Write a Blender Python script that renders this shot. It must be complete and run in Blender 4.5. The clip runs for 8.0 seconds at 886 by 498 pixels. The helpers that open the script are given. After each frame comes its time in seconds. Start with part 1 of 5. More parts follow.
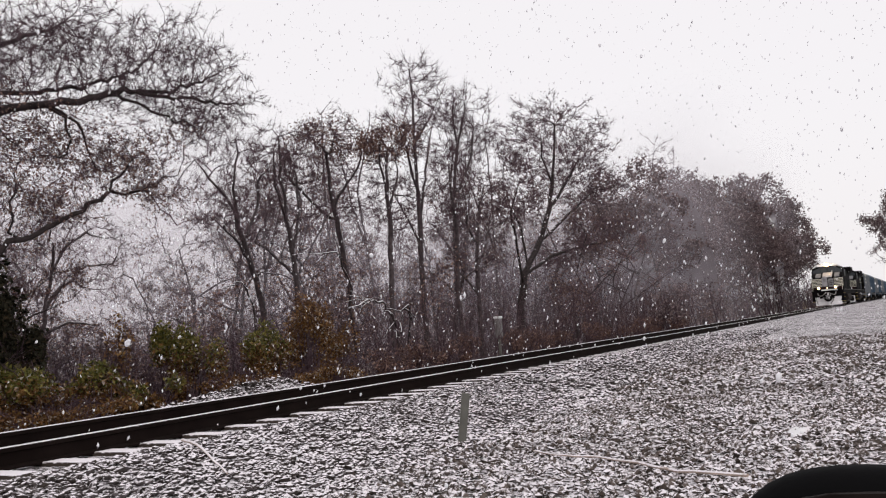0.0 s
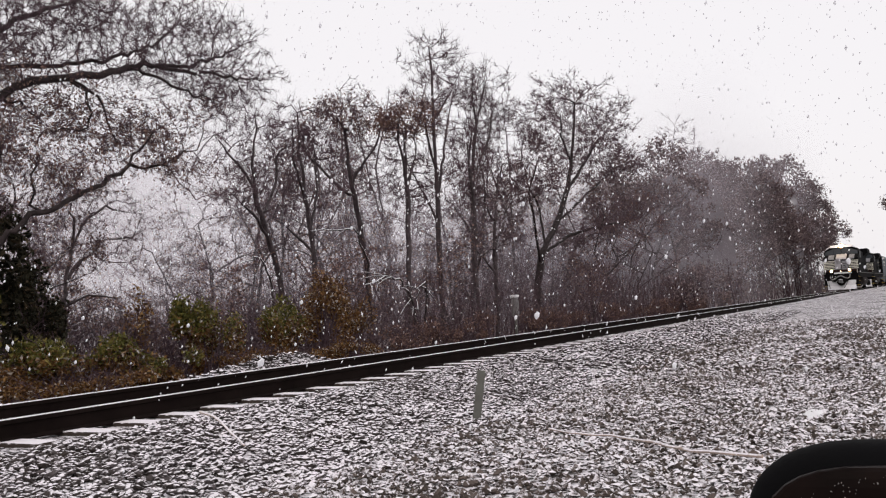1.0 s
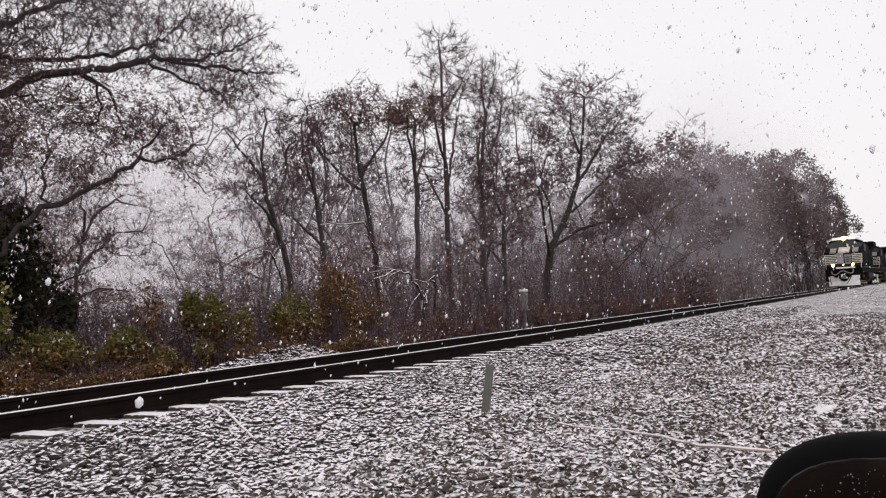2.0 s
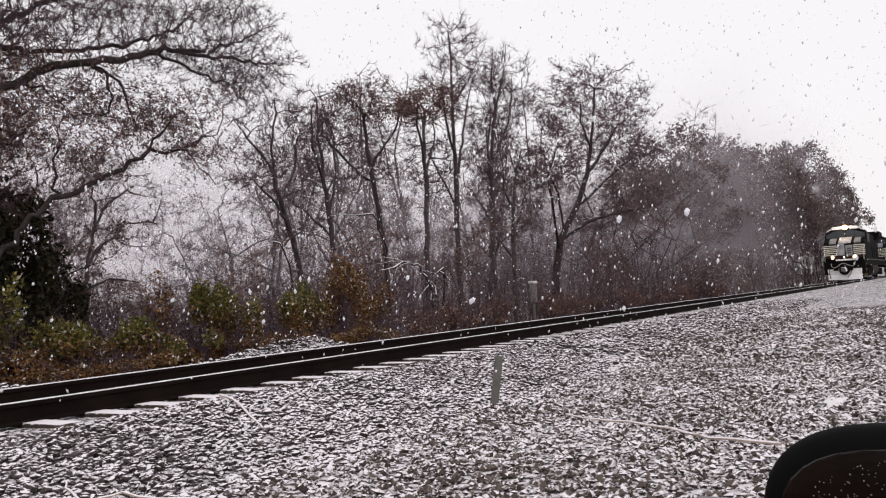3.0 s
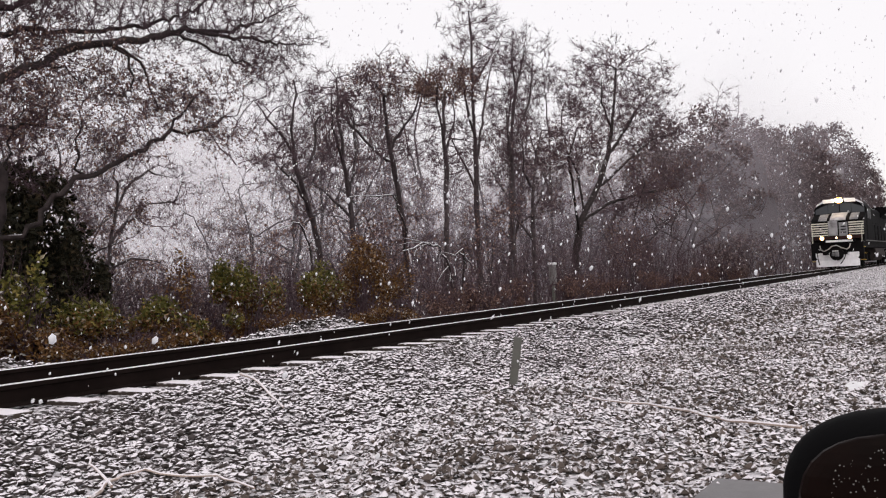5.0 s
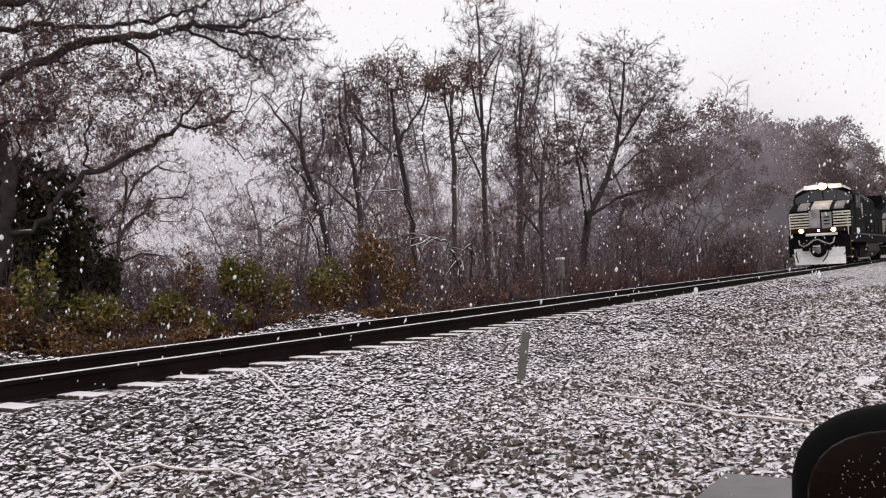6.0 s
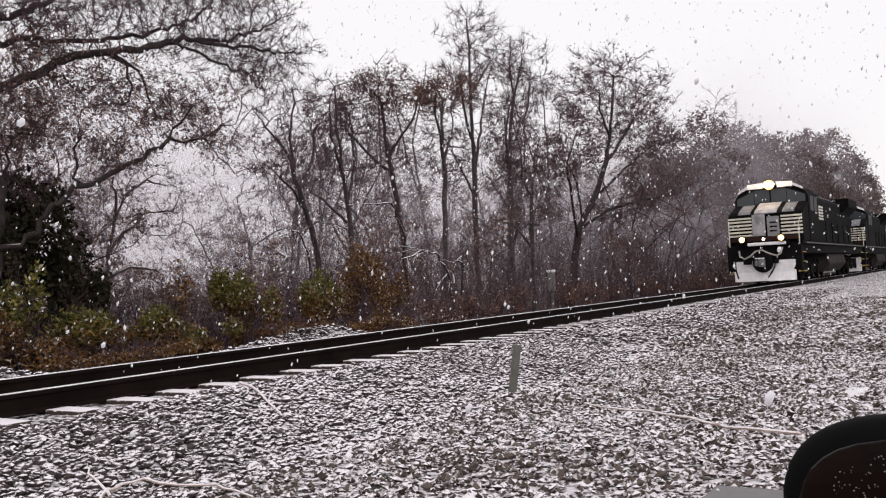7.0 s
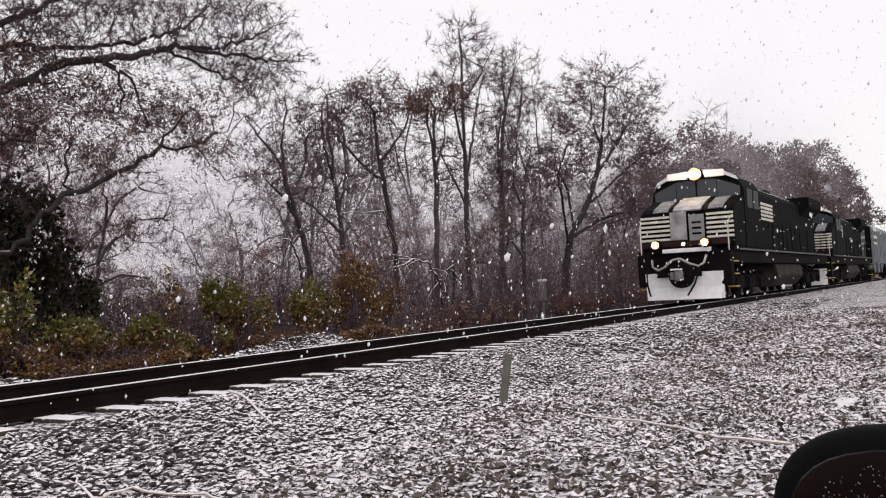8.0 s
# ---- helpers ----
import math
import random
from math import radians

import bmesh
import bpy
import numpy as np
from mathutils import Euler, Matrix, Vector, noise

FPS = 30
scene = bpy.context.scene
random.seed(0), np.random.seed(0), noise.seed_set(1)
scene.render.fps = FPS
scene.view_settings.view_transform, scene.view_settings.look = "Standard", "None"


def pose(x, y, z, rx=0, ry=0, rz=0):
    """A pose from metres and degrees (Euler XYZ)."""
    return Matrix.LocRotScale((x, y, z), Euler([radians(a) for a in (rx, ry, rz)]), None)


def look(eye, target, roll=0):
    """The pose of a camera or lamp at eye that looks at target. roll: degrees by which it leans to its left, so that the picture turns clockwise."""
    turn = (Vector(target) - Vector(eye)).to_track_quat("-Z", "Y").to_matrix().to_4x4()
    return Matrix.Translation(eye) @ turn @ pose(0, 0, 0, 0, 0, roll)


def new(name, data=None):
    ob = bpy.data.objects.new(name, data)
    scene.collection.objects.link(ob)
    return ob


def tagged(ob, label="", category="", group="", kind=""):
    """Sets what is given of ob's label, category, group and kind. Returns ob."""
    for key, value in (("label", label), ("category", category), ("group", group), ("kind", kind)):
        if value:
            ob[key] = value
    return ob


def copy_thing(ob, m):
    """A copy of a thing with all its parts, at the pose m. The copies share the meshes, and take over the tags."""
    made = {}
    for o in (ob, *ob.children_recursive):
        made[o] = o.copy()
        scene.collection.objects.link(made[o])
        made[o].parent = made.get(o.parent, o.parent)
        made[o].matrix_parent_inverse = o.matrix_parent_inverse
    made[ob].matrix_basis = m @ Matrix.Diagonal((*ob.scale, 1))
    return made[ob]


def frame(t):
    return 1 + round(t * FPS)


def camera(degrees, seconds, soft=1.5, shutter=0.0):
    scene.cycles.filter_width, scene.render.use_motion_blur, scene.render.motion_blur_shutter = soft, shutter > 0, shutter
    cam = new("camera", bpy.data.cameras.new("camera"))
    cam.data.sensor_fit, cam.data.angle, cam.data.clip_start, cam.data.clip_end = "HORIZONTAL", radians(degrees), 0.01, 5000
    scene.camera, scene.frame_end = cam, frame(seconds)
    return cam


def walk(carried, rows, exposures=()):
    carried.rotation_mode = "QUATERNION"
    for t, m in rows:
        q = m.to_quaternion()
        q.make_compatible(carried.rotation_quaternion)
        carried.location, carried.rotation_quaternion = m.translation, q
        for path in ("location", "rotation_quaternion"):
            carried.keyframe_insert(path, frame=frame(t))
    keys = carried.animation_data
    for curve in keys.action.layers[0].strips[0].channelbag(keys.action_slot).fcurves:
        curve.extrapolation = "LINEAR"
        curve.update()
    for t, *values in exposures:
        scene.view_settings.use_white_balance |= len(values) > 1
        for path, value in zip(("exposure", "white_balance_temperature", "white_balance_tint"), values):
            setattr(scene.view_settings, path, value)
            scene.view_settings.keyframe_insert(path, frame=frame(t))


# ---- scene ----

# ------------------------------------------------------------------ camera
EYE = (0.0, 0.0, 0.76)          # metres over the rail heads; the track runs along x
cam = camera(53.9, 8.0, 1.2)
VIEWS = [                       # seconds, heading from +y towards +x, pitch, lean
    (0.0, 61.83, 5.14, -4.26), (0.5, 61.63, 4.59, -3.64), (1.0, 60.59, 3.78, -3.43), (1.5, 60.20, 3.61, -3.29),
    (3.0, 59.33, 2.91, -3.09), (3.5, 59.06, 2.77, -2.78), (4.0, 58.94, 2.50, -2.92), (4.5, 58.24, 2.56, -3.06),
    (5.0, 57.99, 1.74, -2.80), (6.5, 57.35, 1.42, -2.82), (7.0, 58.10, 2.24, -3.03), (7.5, 58.60, 2.56, -2.94),
    (8.0, 58.69, 2.79, -2.80),
]


def heading(yaw, pitch, roll, lift=0.0):
    a, e = radians(yaw), radians(pitch)
    way = Vector((math.sin(a) * math.cos(e), math.cos(a) * math.cos(e), math.sin(e)))
    eye = Vector(EYE) + Vector((0, 0, lift))
    return look(eye, eye + way, roll)


LIFT = {0.0: 0.014, 0.5: 0.008, 1.0: 0.005, 1.5: 0.003}      # the hand sinks a little at the start
walk(cam, [(t, heading(a, p, r, LIFT.get(t, 0.0))) for t, a, p, r in VIEWS], [(0.0, -0.14, 6640, 16), (1.5, -0.12, 6640, 16), (4.0, -0.07, 6640, 16), (8.0, -0.05, 6640, 16)])

# ------------------------------------------------------------------ world and sun: a thick snow sky
world = bpy.data.worlds.new("snow_sky")
scene.world = world
world.use_nodes = True
wn, wl = world.node_tree.nodes, world.node_tree.links
sky = wn.new("ShaderNodeTexSky")
sky.sky_type, sky.sun_disc, sky.sun_elevation, sky.sun_rotation = "NISHITA", False, radians(38), radians(250)
sky.dust_density = 6.0
dim = wn.new("ShaderNodeMix")
dim.data_type = "RGBA"
dim.inputs["Factor"].default_value = 0.985
dim.inputs["B"].default_value = (0.955, 0.968, 0.968, 1)
wl.new(sky.outputs["Color"], dim.inputs["A"])
wl.new(dim.outputs["Result"], wn["Background"].inputs["Color"])
wn["Background"].inputs["Strength"].default_value = 1.0

lamp = bpy.data.lights.new("sun", "SUN")
lamp.energy, lamp.angle, lamp.color = 0.5, radians(40), (1.0, 0.97, 0.94)
sun = new("sun", lamp)
sun.matrix_world = look((-20, -30, 60), (6, 6, 0))


# ------------------------------------------------------------------ materials
def material(name, rough=0.8, metal=0.0, shine=0.2):
    m = bpy.data.materials.new(name)
    m.use_nodes = True
    b = m.node_tree.nodes["Principled BSDF"]
    b.inputs["Roughness"].default_value, b.inputs["Metallic"].default_value = rough, metal
    b.inputs["Specular IOR Level"].default_value = shine
    return m, m.node_tree.nodes, m.node_tree.links, b


def coords(n, which="Object"):
    return n.new("ShaderNodeTexCoord").outputs[which]


def noise_of(n, l, co, scale, detail=4.0, rough=0.6):
    t = n.new("ShaderNodeTexNoise")
    t.inputs["Scale"].default_value, t.inputs["Detail"].default_value, t.inputs["Roughness"].default_value = scale, detail, rough
    l.new(co, t.inputs["Vector"])
    return t.outputs["Fac"]


def ramp(n, l, fac, stops):
    r = n.new("ShaderNodeValToRGB")
    e = r.color_ramp.elements
    while len(e) < len(stops):
        e.new(0.5)
    for k, (p, c) in zip(e, stops):
        k.position, k.color = p, (*c, 1) if len(c) == 3 else c
    l.new(fac, r.inputs["Fac"])
    return r.outputs["Color"]


def mixed(n, l, fac, a, b):
    x = n.new("ShaderNodeMix")
    x.data_type = "RGBA"
    for key, v in (("Factor", fac), ("A", a), ("B", b)):
        if isinstance(v, (int, float)):
            x.inputs[key].default_value = v
        elif isinstance(v, tuple):
            x.inputs[key].default_value = (*v, 1)
        else:
            l.new(v, x.inputs[key])
    return x.outputs["Result"]


def maths(n, l, op, a, b):
    x = n.new("ShaderNodeMath")
    x.operation = op
    for i, v in enumerate((a, b)):
        if isinstance(v, (int, float)):
            x.inputs[i].default_value = v
        else:
            l.new(v, x.inputs[i])
    return x.outputs[0]


def bumped(n, l, b, height, strength, distance):
    u = n.new("ShaderNodeBump")
    u.inputs["Strength"].default_value, u.inputs["Distance"].default_value = strength, distance
    l.new(height, u.inputs["Height"])
    l.new(u.outputs["Normal"], b.inputs["Normal"])


def upness(n, l):
    """How far a face looks up, 0 to 1."""
    s = n.new("ShaderNodeSeparateXYZ")
    l.new(n.new("ShaderNodeNewGeometry").outputs["True Normal"], s.inputs[0])
    return s.outputs["Z"]


SNOW = (0.83, 0.80, 0.84)


def snow_on(n, l, colour, co, low, high, scale, weight=0.9, ragged=1.6, patches=0.0):
    """Snow that lies on faces that look up, broken by noise."""
    u = maths(n, l, "ADD", upness(n, l), maths(n, l, "MULTIPLY", maths(n, l, "SUBTRACT", noise_of(n, l, co, scale), 0.5), ragged))
    if patches:
        u = maths(n, l, "ADD", u, maths(n, l, "MULTIPLY", maths(n, l, "SUBTRACT", noise_of(n, l, co, 0.55, 3), 0.5), patches))
    r = n.new("ShaderNodeMapRange")
    r.inputs["From Min"].default_value, r.inputs["From Max"].default_value, r.inputs["To Max"].default_value = low, high, weight
    l.new(u, r.inputs["Value"])
    return mixed(n, l, r.outputs["Result"], colour, SNOW)


def plain(name, colour, rough=0.6, metal=0.0, vary=0.35, scale=3.0, snow=0.0, bump=0.2, shine=0.2):
    """Painted or worn surface: two scales of tone, grime, and a little lying snow."""
    m, n, l, b = material(name, rough, metal, shine)
    co = coords(n)
    dark = tuple(c * (1 - vary) for c in colour)
    light = tuple(min(1, c * (1 + vary * 0.6)) for c in colour)
    c = ramp(n, l, noise_of(n, l, co, scale), [(0.3, dark), (0.7, light)])
    c = mixed(n, l, maths(n, l, "MULTIPLY", noise_of(n, l, co, scale * 14, 3), 0.25), c, tuple(x * 0.5 for x in colour))
    if snow:
        c = snow_on(n, l, c, co, 1.25 - snow, 1.5 - snow, 9)
    l.new(c, b.inputs["Base Color"])
    if bump:
        bumped(n, l, b, noise_of(n, l, co, scale * 25, 3), bump, 0.01)
    return m


def stone_material(name, dark, light, low, high, patches):
    m, n, l, b = material(name, 0.85)
    co = coords(n)
    info = n.new("ShaderNodeNewGeometry").outputs["Random Per Island"]
    own = n.new("ShaderNodeObjectInfo").outputs["Random"]
    tone = maths(n, l, "FRACT", maths(n, l, "ADD", info, own), 0)
    c = ramp(n, l, tone, [(0.0, dark), (0.55, tuple((a + q) / 2 for a, q in zip(dark, light))), (1.0, light)])
    c = mixed(n, l, maths(n, l, "MULTIPLY", noise_of(n, l, co, 60), 0.5), c, tuple(x * 0.5 for x in dark))
    wet = noise_of(n, l, co, 0.9, 3)
    c = mixed(n, l, maths(n, l, "MULTIPLY", wet, 0.4), c, (0.10, 0.075, 0.055))
    c = snow_on(n, l, c, co, low, high, 13, 0.95, 1.3, patches)
    l.new(c, b.inputs["Base Color"])
    bumped(n, l, b, noise_of(n, l, co, 90), 0.5, 0.006)
    return m


def ground_material():
    """Fine gravel and mud with thin snow; leaf litter past the track."""
    m, n, l, b = material("ground_surface", 0.9)
    co = coords(n)
    vor = n.new("ShaderNodeTexVoronoi")
    vor.inputs["Scale"].default_value = 26.0
    l.new(co, vor.inputs["Vector"])
    hue = n.new("ShaderNodeSeparateColor")
    l.new(vor.outputs["Color"], hue.inputs[0])
    c = ramp(n, l, hue.outputs[0], [(0.0, (0.015, 0.013, 0.012)), (0.5, (0.05, 0.045, 0.042)), (1.0, (0.13, 0.115, 0.11))])
    flat = maths(n, l, "ADD", maths(n, l, "MULTIPLY", hue.outputs[1], 0.7), maths(n, l, "MULTIPLY", noise_of(n, l, co, 1.1, 5), 0.9))
    r = n.new("ShaderNodeMapRange")
    r.inputs["From Min"].default_value, r.inputs["From Max"].default_value, r.inputs["To Max"].default_value = 0.70, 0.90, 0.85
    l.new(flat, r.inputs["Value"])
    c = mixed(n, l, r.outputs["Result"], c, SNOW)
    place = n.new("ShaderNodeSeparateXYZ")
    l.new(co, place.inputs[0])
    edge = n.new("ShaderNodeMapRange")
    edge.inputs["From Min"].default_value, edge.inputs["From Max"].default_value = 11.6, 12.6
    l.new(maths(n, l, "ADD", place.outputs["Y"], maths(n, l, "MULTIPLY", noise_of(n, l, co, 0.8), 2.0)), edge.inputs["Value"])
    litter = ramp(n, l, noise_of(n, l, co, 7, 6), [(0.3, (0.035, 0.022, 0.014)), (0.55, (0.09, 0.055, 0.03)), (0.75, (0.16, 0.11, 0.07))])
    c = mixed(n, l, edge.outputs["Result"], c, litter)
    l.new(c, b.inputs["Base Color"])
    bumped(n, l, b, maths(n, l, "SUBTRACT", 1.0, vor.outputs["Distance"]), 0.9, 0.03)
    return m


def bark_material(name, dark, light, snow):
    m, n, l, b = material(name, 0.9)
    co = coords(n)
    c = ramp(n, l, noise_of(n, l, co, 5, 6), [(0.3, dark), (0.7, light)])
    c = mixed(n, l, maths(n, l, "MULTIPLY", n.new("ShaderNodeObjectInfo").outputs["Random"], 0.4), c, tuple(x * 0.6 for x in dark))
    c = snow_on(n, l, c, co, 1.35 - snow, 1.6 - snow, 1.5, 0.8)
    l.new(c, b.inputs["Base Color"])
    bumped(n, l, b, noise_of(n, l, co, 30), 0.5, 0.02)
    return m


def leaf_material(name, stops):
    m, n, l, b = material(name, 0.75)
    c = ramp(n, l, n.new("ShaderNodeNewGeometry").outputs["Random Per Island"], stops)
    l.new(c, b.inputs["Base Color"])
    b.inputs["Transmission Weight"].default_value = 0.0
    return m


def glow(name, colour, strength):
    m, n, l, b = material(name, 0.4)
    b.inputs["Base Color"].default_value = (*colour, 1)
    b.inputs["Emission Color"].default_value = (*colour, 1)
    b.inputs["Emission Strength"].default_value = strength
    return m


STONE = stone_material("crushed_granite", (0.010, 0.009, 0.010), (0.115, 0.102, 0.11), 0.72, 0.86, 0.5)
GRAVEL = stone_material("brown_gravel", (0.02, 0.016, 0.015), (0.19, 0.155, 0.14), 0.66, 0.84, 0.8)
GROUND = ground_material()
STEEL = plain("rusty_rail_steel", (0.012, 0.008, 0.007), 0.9, 0.0, snow=0.0, shine=0.05)
HEAD = plain("snowy_rail_head", (0.85, 0.85, 0.87), 0.6, 0.0, 0.25, 2.0, bump=0)
TIE = plain("weathered_tie_wood", (0.07, 0.055, 0.045), 0.9, snow=1.0, scale=2)
BARK = bark_material("grey_bark", (0.016, 0.012, 0.012), (0.06, 0.046, 0.046), 0.4)
# the same bark in lighter colours, with the haze before it painted in
HAZEBARK = bark_material("haze_lightened_bark", (0.035, 0.027, 0.029), (0.11, 0.088, 0.092), 0.45)
TWIG = bark_material("twig_bark", (0.06, 0.038, 0.045), (0.155, 0.103, 0.12), 0.35)
FARTWIG = bark_material("hazy_twig_bark", (0.055, 0.034, 0.043), (0.13, 0.086, 0.105), -0.6)
RUSSET = leaf_material("russet_leaves", [(0.0, (0.07, 0.038, 0.032)), (0.6, (0.16, 0.088, 0.07)), (1.0, (0.28, 0.19, 0.16))])
DULL = leaf_material("withered_leaves", [(0.0, (0.075, 0.051, 0.05)), (0.6, (0.15, 0.106, 0.106)), (1.0, (0.27, 0.21, 0.21))])
OLIVE = leaf_material("olive_leaves", [(0.0, (0.03, 0.034, 0.008)), (0.5, (0.12, 0.115, 0.026)), (0.9, (0.22, 0.17, 0.05)), (1.0, (0.5, 0.5, 0.5))])
AUTUMN = leaf_material("autumn_leaves", [(0.0, (0.045, 0.022, 0.010)), (0.5, (0.15, 0.07, 0.026)), (0.85, (0.23, 0.13, 0.045)), (1.0, (0.5, 0.48, 0.46))])
DARKLEAF = leaf_material("dark_evergreen_leaves", [(0.0, (0.010, 0.010, 0.006)), (0.7, (0.032, 0.029, 0.016)), (1.0, (0.085, 0.06, 0.035))])
BLACK = plain("black_locomotive_paint", (0.0075, 0.007, 0.0075), 0.7, 0.0, 0.5, 1.5, bump=0.05, shine=0.02)
GRIME = plain("grimy_black_iron", (0.010, 0.009, 0.009), 0.9, 0.0, 0.4, 4, bump=0.3, shine=0.05)
WHITE = plain("white_paint", (0.70, 0.68, 0.58), 0.5, 0.0, 0.2, 3, bump=0.05)
CRUST = plain("thin_snow_crust", (0.40, 0.39, 0.41), 0.8, 0.0, 0.55, 2.2, bump=0.4)
PACKED = plain("packed_snow", (0.80, 0.80, 0.82), 0.8, 0.0, 0.12, 5, bump=0.5)
GLASS, _n, _l, _b = material("dark_windscreen", 0.2, 0.0, 0.5)
_b.inputs["Base Color"].default_value = (0.045, 0.052, 0.06, 1)
HOSE = plain("rubber_hose", (0.35, 0.34, 0.33), 0.7, bump=0)
WARM = glow("warm_lamp", (1.0, 0.78, 0.42), 130)
# orange halo of the lamps, given to added discs as a weak glow
HALO = glow("lamp_halo", (1.0, 0.48, 0.14), 0.6)
SOFTWARM = glow("small_warm_lamp", (1.0, 0.80, 0.52), 9)
NUMBER = glow("lit_number_board", (1.0, 0.95, 0.88), 0.25)
REDBAR = plain("dull_red_paint", (0.03, 0.010, 0.008), 0.7)
YELLOW = plain("yellow_edge_paint", (0.55, 0.38, 0.08), 0.6)
POSTM = plain("grey_fibreglass", (0.16, 0.16, 0.145), 0.6, vary=0.25, scale=6)
STICKM = plain("peeled_stick_wood", (0.5, 0.4, 0.34), 0.8, snow=0.9)
MIRRORBLACK = plain("black_plastic", (0.004, 0.004, 0.0045), 0.75, bump=0.1, shine=0.04)
CARGREY = plain("grey_hopper_paint", (0.20, 0.22, 0.24), 0.6, vary=0.3, scale=0.8, snow=0.4)
CARBLUE = plain("dull_blue_paint", (0.06, 0.10, 0.15), 0.55, vary=0.3, scale=0.8, snow=0.4)


# ------------------------------------------------------------------ building helpers
def link_mesh(name, verts, faces, mats, index=None, smooth=False):
    me = bpy.data.meshes.new(name)
    me.from_pydata(verts, [], faces)
    for m in mats if isinstance(mats, (list, tuple)) else [mats]:
        me.materials.append(m)
    if index is not None:
        me.polygons.foreach_set("material_index", index)
    if smooth:
        me.polygons.foreach_set("use_smooth", [True] * len(me.polygons))
    me.update()
    return me


def part(name, bm, mat, parent, label=""):
    """Links a bmesh as one mesh object under a thing or a part."""
    me = bpy.data.meshes.new(name)
    bm.normal_update()
    bm.to_mesh(me)
    bm.free()
    for m in mat if isinstance(mat, (list, tuple)) else [mat]:
        me.materials.append(m)
    ob = new(name, me)
    ob.parent = parent
    return tagged(ob, label) if label else ob


def box(bm, x0, x1, y0, y1, z0, z1, bevel=0.0, taper=None):
    """A box from corner to corner; taper(v) moves its corners before the bevel."""
    vs = bmesh.ops.create_cube(bm, size=1.0)["verts"]
    for v in vs:
        v.co = Vector(((x0 + x1) / 2 + v.co.x * (x1 - x0), (y0 + y1) / 2 + v.co.y * (y1 - y0), (z0 + z1) / 2 + v.co.z * (z1 - z0)))
        if taper:
            v.co = taper(v.co)
    if bevel:
        es = {e for v in vs for e in v.link_edges}
        bmesh.ops.bevel(bm, geom=list(es), offset=bevel, segments=2, affect="EDGES", profile=0.6)
    return bm


def boxed(*a, **k):
    return box(bmesh.new(), *a, **k)


def cyl(bm, p0, p1, r0, r1=None, n=12):
    p0, p1 = Vector(p0), Vector(p1)
    m = Matrix.Translation((p0 + p1) / 2) @ (p1 - p0).to_track_quat("Z", "Y").to_matrix().to_4x4()
    bmesh.ops.create_cone(bm, cap_ends=True, segments=n, radius1=r0, radius2=r0 if r1 is None else r1, depth=(p1 - p0).length, matrix=m)
    return bm


def pipe(bm, pts, r, n=8):
    """A bent pipe through points."""
    pts = [Vector(p) for p in pts]
    rings = []
    for i, p in enumerate(pts):
        d = (pts[min(i + 1, len(pts) - 1)] - pts[max(i - 1, 0)]).normalized()
        a = d.cross(Vector((0.31, 0.2, 0.93))).normalized()
        c = d.cross(a)
        rr = r(i / (len(pts) - 1)) if callable(r) else r
        rings.append([bm.verts.new(p + (a * math.cos(k * 2 * math.pi / n) + c * math.sin(k * 2 * math.pi / n)) * rr) for k in range(n)])
    for s, t in zip(rings, rings[1:]):
        for k in range(n):
            bm.faces.new((s[k], s[(k + 1) % n], t[(k + 1) % n], t[k]))
    bm.faces.new(rings[0][::-1])
    bm.faces.new(rings[-1])
    return bm


def prism(bm, outline, y0, y1, bevel=0.0):
    """An outline in x and z, drawn out along y."""
    a = [bm.verts.new((x, y0, z)) for x, z in outline]
    b = [bm.verts.new((x, y1, z)) for x, z in outline]
    n = len(a)
    fs = [bm.faces.new(a), bm.faces.new(b[::-1])] + [bm.faces.new((a[k], b[k], b[(k + 1) % n], a[(k + 1) % n])) for k in range(n)]
    bmesh.ops.recalc_face_normals(bm, faces=fs)
    if bevel:
        bmesh.ops.bevel(bm, geom=list({e for f in fs for e in f.edges}), offset=bevel, segments=2, affect="EDGES")
    return bm


def cross(bm, outline, x0, x1, bevel=0.0):
    """An outline in y and z, drawn out along x."""
    a = [bm.verts.new((x0, y, z)) for y, z in outline]
    b = [bm.verts.new((x1, y, z)) for y, z in outline]
    n = len(a)
    fs = [bm.faces.new(a), bm.faces.new(b[::-1])] + [bm.faces.new((a[k], b[k], b[(k + 1) % n], a[(k + 1) % n])) for k in range(n)]
    bmesh.ops.recalc_face_normals(bm, faces=fs)
    if bevel:
        bmesh.ops.bevel(bm, geom=list({e for f in fs for e in f.edges}), offset=bevel, segments=2, affect="EDGES")
    return bm


# ------------------------------------------------------------------ ground
TRACK = 7.98


def lerp(a, points):
    for (x0, z0), (x1, z1) in zip(points, points[1:]):
        if a <= x1:
            u = max(0.0, (a - x0) / (x1 - x0))
            return z0 + (z1 - z0) * u
    return points[-1][1]


